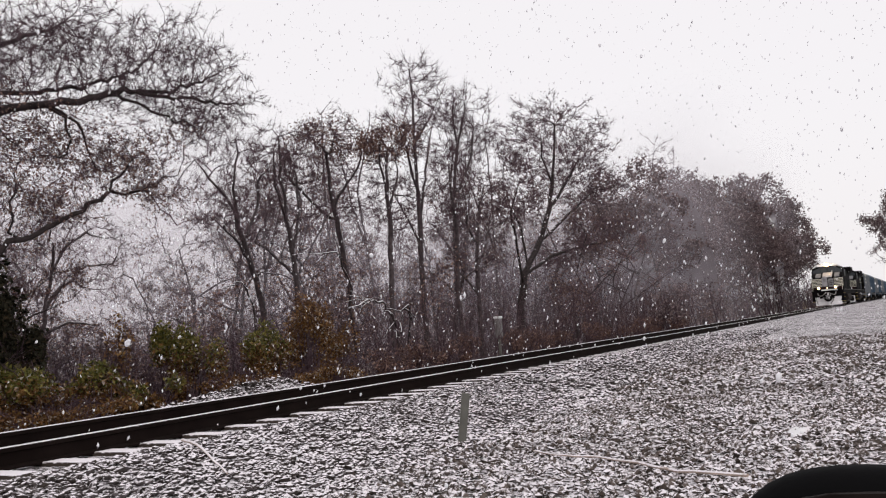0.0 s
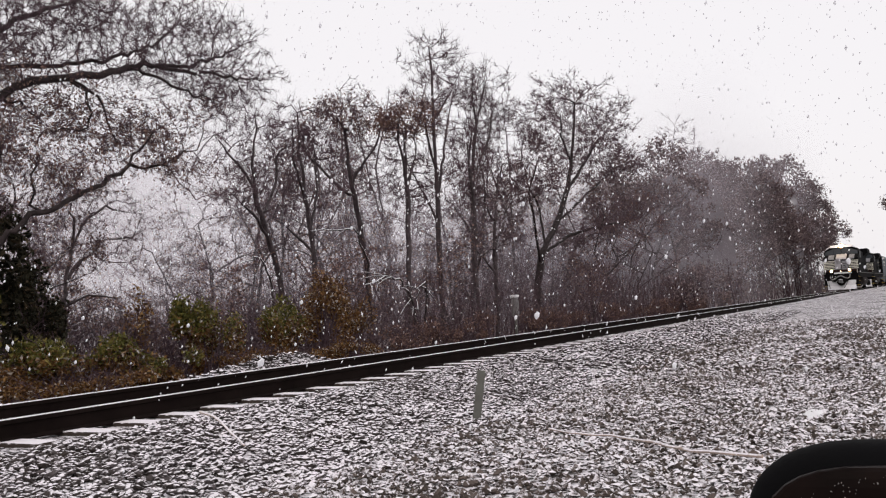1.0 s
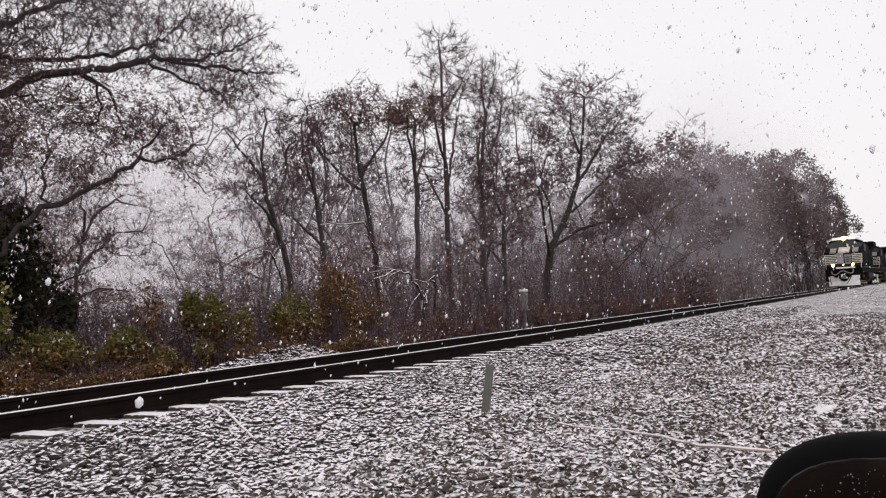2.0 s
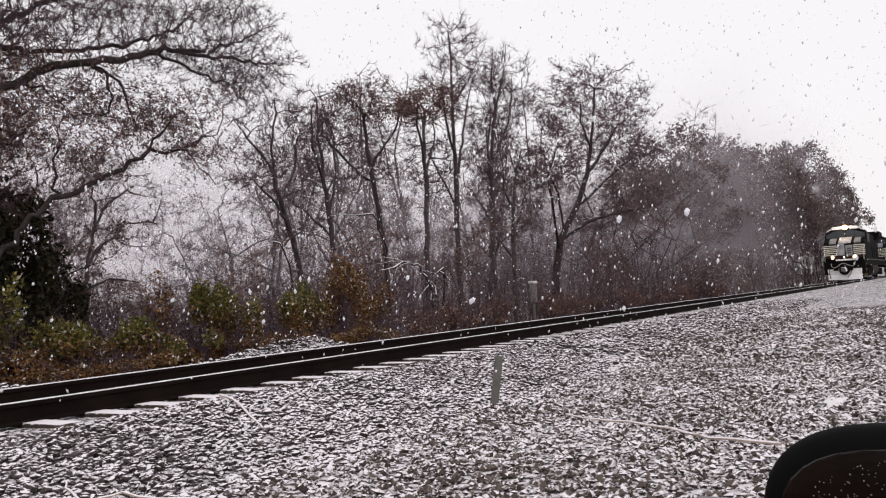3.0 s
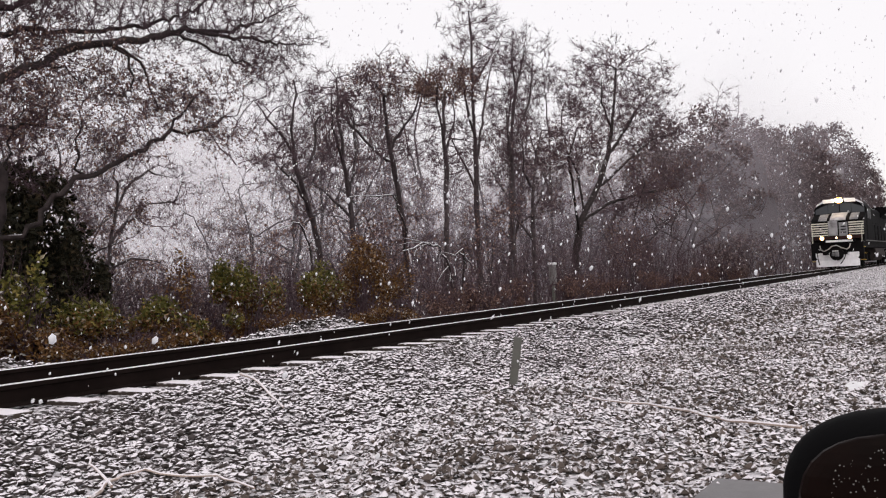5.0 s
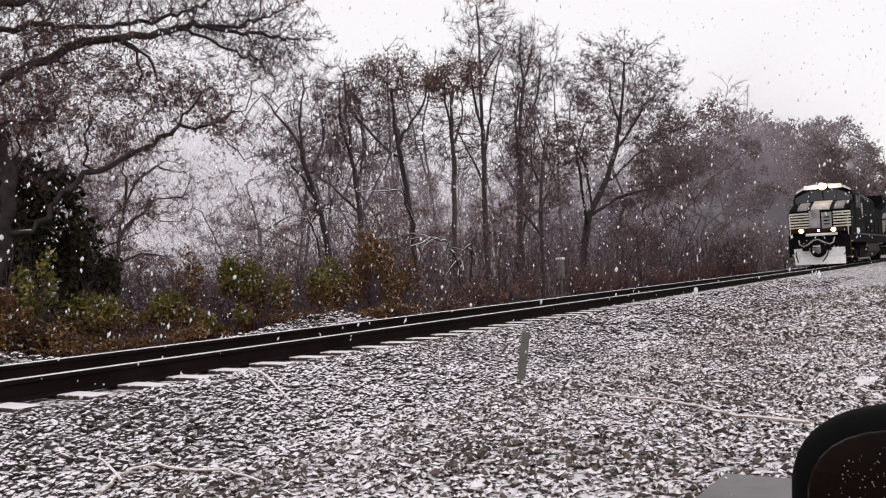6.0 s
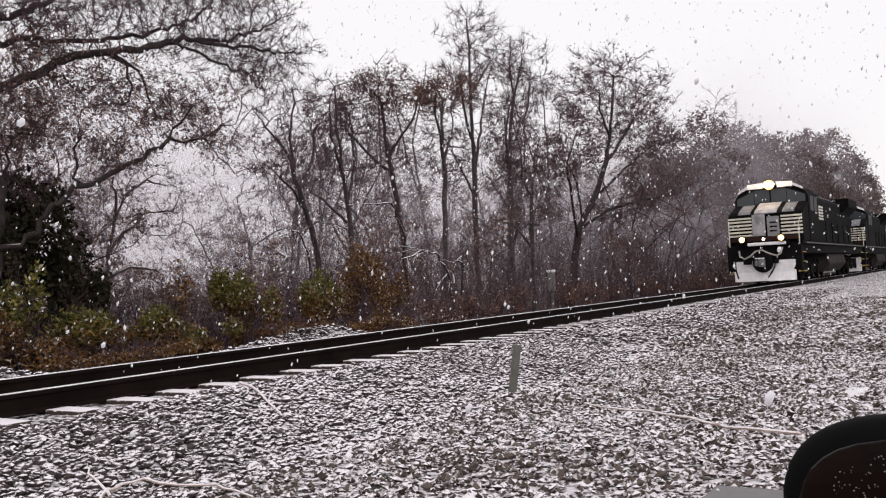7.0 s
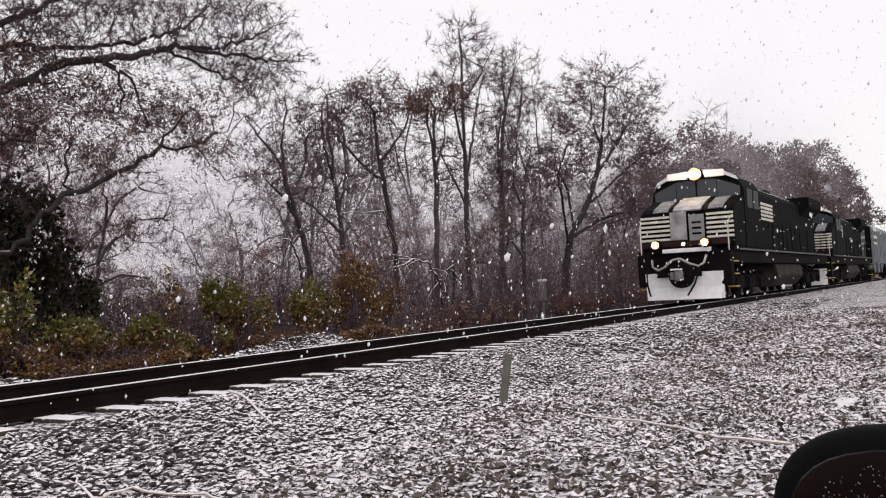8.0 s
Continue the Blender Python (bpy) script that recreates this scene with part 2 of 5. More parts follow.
def ground_z(x, y):
    lot = lerp(x, [(-50, -0.5), (10, -0.5), (22, -0.42), (40, -0.10), (85, 0.10), (160, 0.0), (400, -0.2)])
    shoulder = lerp(x, [(-50, -0.21), (22, -0.21), (40, -0.13), (85, -0.06), (400, -0.1)])
    z = lerp(y, [(-900, lot - 2), (-60, lot), (4.6, lot), (6.2, max(shoulder, lot * 0.5 + shoulder * 0.5)), (6.75, shoulder), (7.0, -0.215), (9.0, -0.215), (9.6, -0.22), (10.8, -0.42), (13.0, -0.5), (17, -0.9), (30, -2.0), (60, -2.2), (120, 0.0), (900, 6)])
    heap = math.exp(-((x - 12.6) / (3.2 if x < 12.6 else 0.9)) ** 2 - ((y - 10.45) / 0.65) ** 2) * 0.40
    heap += math.exp(-((x - 5.6) / 1.3) ** 2 - ((y - 10.3) / 0.5) ** 2) * 0.32
    near = 0 if 6.6 < y < 9.4 else 0.03 * noise.noise((x * 0.7, y * 0.7, 0)) + 0.012 * noise.noise((x * 3, y * 3, 5))
    return z + heap + near


def steps(stops):
    """Rising values from (start, stop, step) stretches."""
    out = []
    for a, b, d in stops:
        k = a
        while k < b - 1e-6:
            out.append(k)
            k += d
    return out + [stops[-1][1]]


xs = steps([(-900, -60, 120), (-60, -4, 8), (-4, 26, 0.3), (26, 60, 1.0), (60, 200, 6), (200, 1400, 100)])
ys = steps([(-900, -60, 120), (-60, -4, 7), (-4, 14, 0.25), (14, 60, 2.0), (60, 160, 10), (160, 1200, 100)])
verts = [(x, y, ground_z(x, y)) for x in xs for y in ys]
ny = len(ys)
faces = [(i * ny + j, (i + 1) * ny + j, (i + 1) * ny + j + 1, i * ny + j + 1) for i in range(len(xs) - 1) for j in range(ny - 1)]
ground = new("ground", link_mesh("ground", verts, faces, GROUND, smooth=True))
tagged(ground, "gravelly ground with thin patchy snow and leaf litter", "ground", kind="structure")


# ------------------------------------------------------------------ stones
def stone_shape(seed, flat=0.72):
    rng = random.Random(seed)
    bm = bmesh.new()
    bmesh.ops.create_icosphere(bm, subdivisions=1, radius=1.0)
    for v in bm.verts:
        v.co *= rng.uniform(0.72, 1.12)
        v.co.z *= flat
        v.co.x *= 1.25
    vs = [tuple(v.co) for v in bm.verts]
    fs = [tuple(v.index for v in f.verts) for f in bm.faces]
    bm.free()
    return np.array(vs), fs


def chip_shape(seed):
    """A small angular chip with eight faces."""
    rng = np.random.default_rng(seed)
    v = np.array([(1.25, 0, 0), (-1.25, 0, 0), (0, 1, 0), (0, -1, 0), (0, 0, 0.75), (0, 0, -0.75)]) * rng.uniform(0.75, 1.2, (6, 1)) + rng.normal(0, 0.16, (6, 3))
    return v, [(0, 2, 4), (2, 1, 4), (1, 3, 4), (3, 0, 4), (2, 0, 5), (1, 2, 5), (3, 1, 5), (0, 3, 5)]


SHAPES = [stone_shape(k) for k in range(9)]
CHIPS = [chip_shape(k) for k in range(9)]


def scatter(name, places, mat, label, category="gravel", shapes=SHAPES):
    """Many stones in one mesh: rows of x, y, size."""
    rng = np.random.default_rng(len(places))
    vs, fs, base = [], [], 0
    for x, y, s in places:
        shape, faces_ = shapes[rng.integers(len(shapes))]
        a, t = rng.uniform(0, 6.28), rng.uniform(-0.45, 0.45)
        ca, sa = math.cos(a), math.sin(a)
        p = shape * s
        z = p[:, 2] + p[:, 0] * t
        q = np.stack([x + p[:, 0] * ca - p[:, 1] * sa, y + p[:, 0] * sa + p[:, 1] * ca, ground_z(x, y) + s * rng.uniform(0.0, 0.9) + z], 1)
        vs.append(q)
        fs += [(i + base, j + base, k + base) for i, j, k in faces_]
        base += len(shape)
    ob = new(name, link_mesh(name, np.concatenate(vs).tolist(), fs, mat))
    return tagged(ob, label, category, kind="stuff")


def strewn(n, x0, x1, y0, y1, s0, s1, seed, keep=lambda x, y: True):
    rng = random.Random(seed)
    out = []
    while len(out) < n:
        x, y = rng.uniform(x0, x1), rng.uniform(y0, y1)
        n -= 0 if keep(x, y) else 1
        if keep(x, y):
            out.append((x, y, rng.uniform(s0, s1) * rng.choice((0.65, 0.85, 1, 1.25))))
    return out


scatter("ballast", strewn(17500, 2.2, 13, 4.2, 6.62, 0.018, 0.031, 1) + strewn(4600, 13, 34, 4.4, 6.6, 0.028, 0.045, 2)
        + strewn(2600, 3, 14.2, 9.6, 11.2, 0.03, 0.045, 8) + strewn(700, 14, 32, 9.3, 10.4, 0.03, 0.045, 9),
        STONE, "loose grey crushed stone ballast dusted with snow beside the rails", "ballast")
scatter("gravel", strewn(21000, 2.4, 13, 0.3, 4.6, 0.014, 0.029, 3) + strewn(9000, 13, 28, -1, 4.8, 0.024, 0.042, 4),
        GRAVEL, "brown and grey gravel dusted with snow", "gravel", CHIPS)

# ------------------------------------------------------------------ track
track = tagged(new("railway_track"), "single railway track with snow-topped rails on ballast", "railway track", kind="structure")
profile = [(-0.075, -0.19), (0.075, -0.19), (0.075, -0.175), (0.012, -0.155), (0.010, -0.05), (0.037, -0.035), (0.037, -0.006), (0.030, 0.0), (-0.030, 0.0), (-0.037, -0.006), (-0.037, -0.035), (-0.010, -0.05), (-0.012, -0.155), (-0.075, -0.175)]
for side in (-0.75, 0.75):
    part("rail", cross(bmesh.new(), [(TRACK + side + y, z) for y, z in profile], -40, 420), STEEL, track, "dark rusty steel rail")
    part("snow_strip", cross(bmesh.new(), [(TRACK + side + y, z) for y, z in [(-0.022, 0.001), (0.02, 0.001), (0.014, 0.009), (-0.016, 0.008)]], -40, 420), HEAD, track, "thin line of snow on the rail head")

tie_bm = boxed(-0.115, 0.115, -1.34, 1.34, -0.35, -0.175, 0.012)
tie_mesh = bpy.data.meshes.new("tie")
tie_bm.to_mesh(tie_mesh)
tie_bm.free()
tie_mesh.materials.append(TIE)

# ------------------------------------------------------------------ trees
def branched(seed, stems, targets, balance=0.4, step=0.6, tip=0.008, power=0.45, wander=0.05):
    """A tree's wood: the given stems, and shoots that reach every target by the shortest way from wood that stands.
    Gives the runs of (points, radii, sides), thick and thin, the ends of the shoots and the way each one points."""
    rng = np.random.default_rng(seed)
    pos, par, far, least = [], [], [], []

    def add(p, q, ease=1.0, girth=0.0):
        pos.append(p)
        par.append(q)
        far.append(0.0 if q < 0 else far[q] + ease * float(np.linalg.norm(p - pos[q])))
        least.append(girth)
        return len(pos) - 1

    for stem in stems:
        pts = np.array(stem, float)
        count = 0
        whole = sum(max(1, round(float(np.linalg.norm(b - a)) / step)) for a, b in zip(pts, pts[1:]))
        last = add(pts[0], -1) if not pos else int(np.argmin(np.linalg.norm(np.array(pos) - pts[0], axis=1)))
        for a, b in zip(pts, pts[1:]):
            n = max(1, round(float(np.linalg.norm(b - a)) / step))
            for k in range(1, n + 1):
                count += 1
                last = add(a + (b - a) * k / n + rng.normal(0, wander, 3), last, 0.2, tip * (9 - 6.5 * count / whole))
    aims = np.array(targets, float)
    wood = np.array(pos)
    cost = np.linalg.norm(aims[:, None] - wood[None], axis=2) + balance * np.array(far)[None]
    near = cost.argmin(1)
    cost = cost.min(1)
    for _ in range(len(aims)):
        i = int(cost.argmin())
        j = int(near[i])
        p, q = aims[i], pos[j]
        gap = float(np.linalg.norm(p - q)) + 1e-6
        back = q - pos[par[j]] if par[j] >= 0 else np.array([0, 0, 1.0])
        bend = (p + q) / 2 + back / (np.linalg.norm(back) + 1e-6) * gap * 0.22 + rng.normal(0, 0.06 * gap, 3)
        n = min(6, max(1, round(gap / step)))
        first = len(pos)
        for k in range(1, n + 1):
            u = k / n
            j = add((1 - u) ** 2 * q + 2 * u * (1 - u) * bend + u * u * p, j)
        fresh = np.array(pos[first:])
        d = np.linalg.norm(aims[:, None] - fresh[None], axis=2) + balance * np.array(far[first:])[None]
        better = d.min(1) < cost
        near = np.where(better, first + d.argmin(1), near)
        cost = np.where(better, d.min(1), cost)
        cost[i] = np.inf
        aims[i] = 1e6
    size = len(pos)
    kids = [[] for _ in range(size)]
    load = [0] * size
    for k in range(size - 1, -1, -1):
        load[k] = max(load[k], 1)
        if par[k] >= 0:
            load[par[k]] += load[k]
            kids[par[k]].append(k)
    radius = [max(tip * c ** power, w) for c, w in zip(load, least)]
    thick, thin, ends, ways = [], [], [], []
    starts = [0]
    while starts:
        k = starts.pop()
        run = [k]
        while kids[run[-1]]:
            best = max(kids[run[-1]], key=lambda c: load[c])
            starts += [c for c in kids[run[-1]] if c != best]
            run.append(best)
        pts = ([Vector(pos[par[k]])] if par[k] >= 0 else []) + [Vector(pos[c]) for c in run]
        rad = ([radius[k]] if par[k] >= 0 else []) + [radius[c] for c in run]
        if len(pts) > 1:
            sides = 8 if rad[0] > 0.1 else 5 if rad[0] > 0.04 else 3
            (thick if rad[0] > 0.03 else thin).append((pts, rad, sides))
            for a, b in zip(pts[-3:], pts[-2:]):
                ends.append(b)
                ways.append((b - a).normalized())
    return thick, thin, ends, ways


def twiggy(name, runs, ends, ways, count, long, r, mat, seed, up=0.25):
    """The fine wood of a crown as one mesh: its thin runs, and sprays of pointed twigs at their ends."""
    me = tubes(name, runs, mat)
    v0 = np.array([v.co for v in me.vertices]).reshape(-1, 3)
    f0 = [tuple(p.vertices) for p in me.polygons]
    rng = np.random.default_rng(seed)
    n = len(ends) * count
    a = np.repeat(np.array([tuple(p) for p in ends]), count, 0)
    w = np.repeat(np.array([tuple(p) for p in ways]), count, 0) + rng.normal(0, 0.62, (n, 3)) + np.array([0, 0, up])
    w /= np.linalg.norm(w, axis=1)[:, None]
    a = a - w * rng.uniform(0, 0.3, (n, 1)) * long
    b = a + w * rng.uniform(0.45, 1.2, (n, 1)) * long
    s = np.cross(w, [0.36, 0.48, 0.8])
    s /= np.linalg.norm(s, axis=1)[:, None] + 1e-9
    t = np.cross(w, s)
    V = np.stack([a + (s * math.cos(k) + t * math.sin(k)) * r for k in (0.0, 2.094, 4.189)] + [b], 1).reshape(-1, 3)
    base = len(v0)
    F = (base + np.arange(n)[:, None, None] * 4 + np.array([[0, 1, 3], [1, 2, 3], [2, 0, 3]])[None]).reshape(-1, 3)
    return link_mesh(name, np.concatenate([v0, V]).tolist(), f0 + F.tolist(), mat)


def clumped(seed, count, lobes, spread=0.3, shell=0.55):
    """Points gathered in small clumps through the given egg-shaped lobes: (x, y, z, half width, half depth, half height)."""
    rng = np.random.default_rng(seed)
    room = np.array([a * b * c for *_, a, b, c in lobes]) ** 0.75
    share = room / room.sum()
    out = []
    for (x, y, z, a, b, c), part_ in zip(lobes, share):
        n = max(4, round(count * part_))
        m = max(3, n // 6)
        d = rng.normal(0, 1, (m, 3))
        d /= np.linalg.norm(d, axis=1)[:, None]
        d *= rng.uniform(shell ** 3, 1, (m, 1)) ** (1 / 3)
        hub = d[rng.integers(0, m, n)] + rng.normal(0, spread * 0.45, (n, 3))
        out.append(np.array([x, y, z]) + hub * np.array([a, b, c]))
    return np.concatenate(out)


def tubes(name, runs, mat):
    vs, fs = [], []
    for pts, rad, n in runs:
        base = len(vs)
        for i, p in enumerate(pts):
            d = pts[min(i + 1, len(pts) - 1)] - pts[max(i - 1, 0)]
            a = d.cross(Vector((0.36, 0.48, 0.8)))
            a = a.normalized() if a.length > 1e-6 else Vector((1, 0, 0))
            c = d.normalized().cross(a)
            for k in range(n):
                w = 2 * math.pi * k / n
                vs.append(tuple(p + (a * math.cos(w) + c * math.sin(w)) * rad[i]))
        for i in range(len(pts) - 1):
            for k in range(n):
                q, q2 = base + i * n + k, base + i * n + (k + 1) % n
                fs.append((q, q2, q2 + n, q + n))
    return link_mesh(name, vs, fs, mat, smooth=True)


def leaves(name, centres, size, mat, seed, spread=0.12):
    """Small folded leaves, two triangles each, near the given places."""
    rng = np.random.default_rng(seed)
    c = np.array([tuple(p) for p in centres]) + rng.normal(0, spread, (len(centres), 3))
    a = rng.normal(0, 1, c.shape)
    a /= np.linalg.norm(a, axis=1)[:, None]
    b = np.cross(a, rng.normal(0, 1, c.shape))
    b /= np.linalg.norm(b, axis=1)[:, None]
    s = (size * rng.uniform(0.6, 1.3, len(c)))[:, None]
    fold = np.cross(a, b) * s * 0.35
    v = np.stack([c - a * s, c + b * s * 0.55 + fold, c + a * s, c - b * s * 0.55 + fold], 1).reshape(-1, 3)
    f = [t for i in range(len(c)) for t in ((4 * i, 4 * i + 1, 4 * i + 2), (4 * i, 4 * i + 2, 4 * i + 3))]
    return link_mesh(name, v.tolist(), f, mat)


def grown(seed, stems, lobes, count, label, group="", foliage=None, leaf_size=0.09, leaf_count=0, low=0.0,
          twig=5, long=0.7, fine=0.011, tip=0.009, step=0.7, balance=0.4, spread=0.3, shell=0.55, wander=0.025, up=0.25, power=0.45, bark=None):
    """A bare tree in its three parts; lobes shape its crown."""
    thick, thin, ends, ways = branched(seed, stems, clumped(seed, count, lobes, spread, shell), balance, step, tip, power, wander)
    top = tagged(new("tree"), label, "tree", group)
    # grouped trees default to the bark whose colour holds the haze
    new("trunk", tubes("trunk", thick, bark or (HAZEBARK if group else BARK))).parent = top
    new("crown", twiggy("crown", thin, ends, ways, twig, long, fine, TWIG, seed, up)).parent = top
    if foliage:
        rng = random.Random(seed)
        ends = [p for p in ends if p.z > low] or ends
        new("foliage", leaves("foliage", [rng.choice(ends) for _ in range(leaf_count)], leaf_size, foliage, seed, long * 0.45)).parent = top
    return top


BEHIND = "bare trees behind the track"


def slim_kind(seed, label):
    rng = random.Random(seed)
    trunk = [(0, 0, -0.6), (rng.gauss(0, 0.1), rng.gauss(0, 0.1), 6), (rng.gauss(0, 0.4), rng.gauss(0, 0.4), 12), (rng.gauss(0, 0.6), rng.gauss(0, 0.6), 17.3)]
    fork = [(trunk[1][0], trunk[1][1], 7.5), (rng.uniform(0.8, 1.4), rng.uniform(-1, 1), 11), (rng.uniform(1.2, 2.4), rng.uniform(-1, 1), 15)]
    lobes = [(0, 0, 14.3, 2.0, 2.0, 3.8), (fork[2][0], fork[2][1], 13.6, 1.5, 1.5, 2.6), (-0.8, 0.3, 10.2, 2.0, 1.9, 2.8)]
    return grown(seed, [trunk, fork], lobes, 330, label, BEHIND, balance=0.55, up=0.5, tip=0.0095, shell=0.2)


def oak_kind(seed, label, foliage=None, leaf_count=0, leaf_size=0.12):
    rng = random.Random(seed)
    trunk = [(0, 0, -0.6), (rng.gauss(0, 0.2), rng.gauss(0, 0.2), 4), (rng.gauss(0, 0.6), rng.gauss(0, 0.6), 8), (rng.gauss(0, 0.8), rng.gauss(0, 0.8), 12)]
    limbs = []
    for k in range(5):
        a = k * 1.2566 + rng.uniform(-0.4, 0.4)
        z = 3.6 + k * 1.1
        limbs.append([(0, 0, z), (1.9 * math.cos(a), 1.9 * math.sin(a), z + 1.2), (4.1 * math.cos(a), 4.1 * math.sin(a), z + 1.9 + rng.uniform(-0.4, 0.8))])
    lobes = [(0, 0, 12.8, 3.6, 3.6, 3.0)] + [(p[2][0], p[2][1], p[2][2] + 0.9, 2.2, 2.2, 1.5) for p in limbs]
    return grown(seed, [trunk] + limbs, lobes, 460, label, BEHIND, foliage, leaf_size, leaf_count, twig=6, tip=0.0105)


def scrub_kind(seed, label, foliage=None, leaf_count=0):
    rng = random.Random(seed)
    stems = [[(0, 0, -0.4), (0.1, 0, 1.5), (rng.gauss(0, 0.4), rng.gauss(0, 0.4), 4.2)]]
    for k in range(4):
        a = k * 1.57 + rng.uniform(-0.5, 0.5)
        stems.append([(0, 0, 0.1), (0.5 * math.cos(a), 0.5 * math.sin(a), 1.6), (1.4 * math.cos(a), 1.4 * math.sin(a), 3.6)])
    return grown(seed, stems, [(0, 0, 3.6, 1.9, 1.9, 2.3)], 170, label, BEHIND, foliage, 0.07, leaf_count, twig=4, long=0.55, fine=0.008, tip=0.006, step=0.5, shell=0.1)


KINDS = {
    "slim": [slim_kind(11, "tall bare tree with a slender grey trunk and fine upright twigs"),
             slim_kind(12, "tall bare tree with a slender forked crown of fine twigs"),
             slim_kind(13, "tall bare tree with sparse side limbs and hazy twigs")],
    "oak": [oak_kind(21, "broad bare tree with spreading dark limbs and a few brown leaves", RUSSET, 1100, 0.085),
            oak_kind(22, "broad bare tree with dense twigs and clinging brown leaves", RUSSET, 1900, 0.085),
            oak_kind(23, "broad leafless tree with a rounded twiggy crown")],
    "leafy": [oak_kind(24, "broad tree with dense grey-brown withered foliage", DULL, 5200, 0.16),
              oak_kind(25, "rounded tree with dense dull brown withered leaves", DULL, 5600, 0.16)],
    "scrub": [scrub_kind(41, "thin leafless undergrowth saplings in a tangle"),
              scrub_kind(42, "thin undergrowth saplings with a few brown leaves", RUSSET, 700)],
}
FULL = {s.name: max(v.co.z for c in s.children for v in c.data.vertices) for kinds in KINDS.values() for s in kinds}
used = set()


def plant(kind, x, y, top, rng):
    src = rng.choice(KINDS[kind])
    foot = ground_z(x, y)
    k = (top - foot) / FULL[src.name]
    wide = k * rng.uniform(0.9, 1.1)
    m = Matrix.Translation((x, y, foot)) @ Matrix.Rotation(rng.uniform(0, 6.28), 4, "Z")
    if src.name not in used:
        used.add(src.name)
        src.matrix_basis = m @ Matrix.Diagonal((wide, wide, k, 1))
        return src
    return copy_thing(src, m @ Matrix.Diagonal((wide / src.scale.x, wide / src.scale.y, k / src.scale.z, 1)))


MARKED = [               # kind, x, y, height of the top
    ("slim", 64.9, 30.0, 20.0), ("slim", 130.9, 33.0, 29.0), ("leafy", 79.0, 22.5, 15.8), ("leafy", 88.4, 24.0, 17.2),
    ("slim", 44.1, 34.0, 15.1), ("slim", 50.4, 36.0, 17.7), ("slim", 50.7, 33.0, 17.0), ("slim", 35.9, 30.0, 11.7),
    ("oak", 29.4, 26.0, 8.6), ("slim", 31.4, 28.0, 10.0), ("oak", 27.6, 27.0, 7.4), ("oak", 46.2, 24.0, 9.8),
    ("slim", 65.5, 33.0, 17.2), ("oak", 57.7, 32.0, 12.5), ("oak", 36.5, 27.5, 10.2), ("oak", 39.5, 30.0, 11.5), ("oak", 70.0, 27.0, 14.2),
    ("slim", 100.8, 33.0, 21.7), ("leafy", 97.5, 23.0, 17.0), ("leafy", 106.6, 24.0, 18.4), ("leafy", 111.5, 21.5, 17.4),
    ("slim", 141.2, 30.0, 24.4), ("leafy", 119.0, 20.0, 17.6), ("leafy", 127.8, 22.0, 19.4), ("leafy", 134.3, 20.0, 20.0), ("slim", 148.1, 28.0, 23.7),
    ("leafy", 136.6, 17.8, 18.7), ("leafy", 141.0, 16.8, 16.0), ("leafy", 146.0, 16.0, 10.5),
    ("leafy", 84.0, 18.4, 10.5), ("leafy", 95.0, 17.4, 11.0), ("leafy", 104.0, 16.6, 11.5), ("leafy", 113.0, 16.4, 11.5), ("leafy", 122.0, 16.0, 12.0), ("leafy", 131.0, 15.6, 11.5),
    ("leafy", 150.0, -2.5, 17.0), ("leafy", 175.0, -0.5, 21.0), ("leafy", 195.0, 0.0, 22.0), ("oak", 215.0, 0.5, 22.0),
    ("oak", 12.6, 20.5, 6.0), ("oak", 19.8, 26.0, 5.2), ("oak", 17.4, 24.0, 4.8), ("slim", 21.4, 28.5, 5.4), ("oak", 25.5, 27.5, 5.6), ("slim", 16.2, 23.0, 5.0), ("oak", 10.4, 18.0, 7.0), ("oak", 9.2, 19.6, 8.2), ("oak", 12.0, 17.4, 5.2), ("slim", 13.6, 22.5, 7.6), ("slim", 11.4, 21.5, 8.6), ("oak", 58.5, 19.6, 9.0), ("oak", 66.0, 20.2, 9.6), ("oak", 73.0, 19.0, 9.6),
]
grove = random.Random(5)
for kind, x, y, top in MARKED:
    plant(kind, x, y, top, grove)
for i in range(13):      # the wood's undergrowth along its edge
    x = 21 + i * 5.0 + grove.uniform(-1, 1)
    y = grove.uniform(17.5, 22)
    plant("scrub", x, y, grove.uniform(3.2, 5.4) * (0.7 if x < 27 else 1.0), grove)
for i in range(14):      # the depth of the wood
    x = 42 + i * 5.0 + grove.uniform(-2, 2)
    plant("oak" if i % 2 else "slim", x, grove.uniform(30, 44), min(6.5 + 0.11 * x, 17) * grove.uniform(0.8, 1.05), grove)
for i in range(8):       # brush at the hollow's near side
    plant("scrub", 13.6 + i * 1.25 + grove.uniform(-0.3, 0.3), grove.uniform(19.2, 22), grove.uniform(1.5, 2.6) - (0.5 if 3 < i < 7 else 0), grove)
for i in range(5):       # thin trees across the hollow
    plant("slim", 14 + i * 6.0 + grove.uniform(-1, 1), grove.uniform(52, 66), grove.uniform(3.5, 6.0), grove)


def flat_stem(y, points, drift):
    """A stem from its x and z, drifting in depth along its way."""
    return [(x, y + drift * k, z) for k, (x, z) in enumerate(points)]


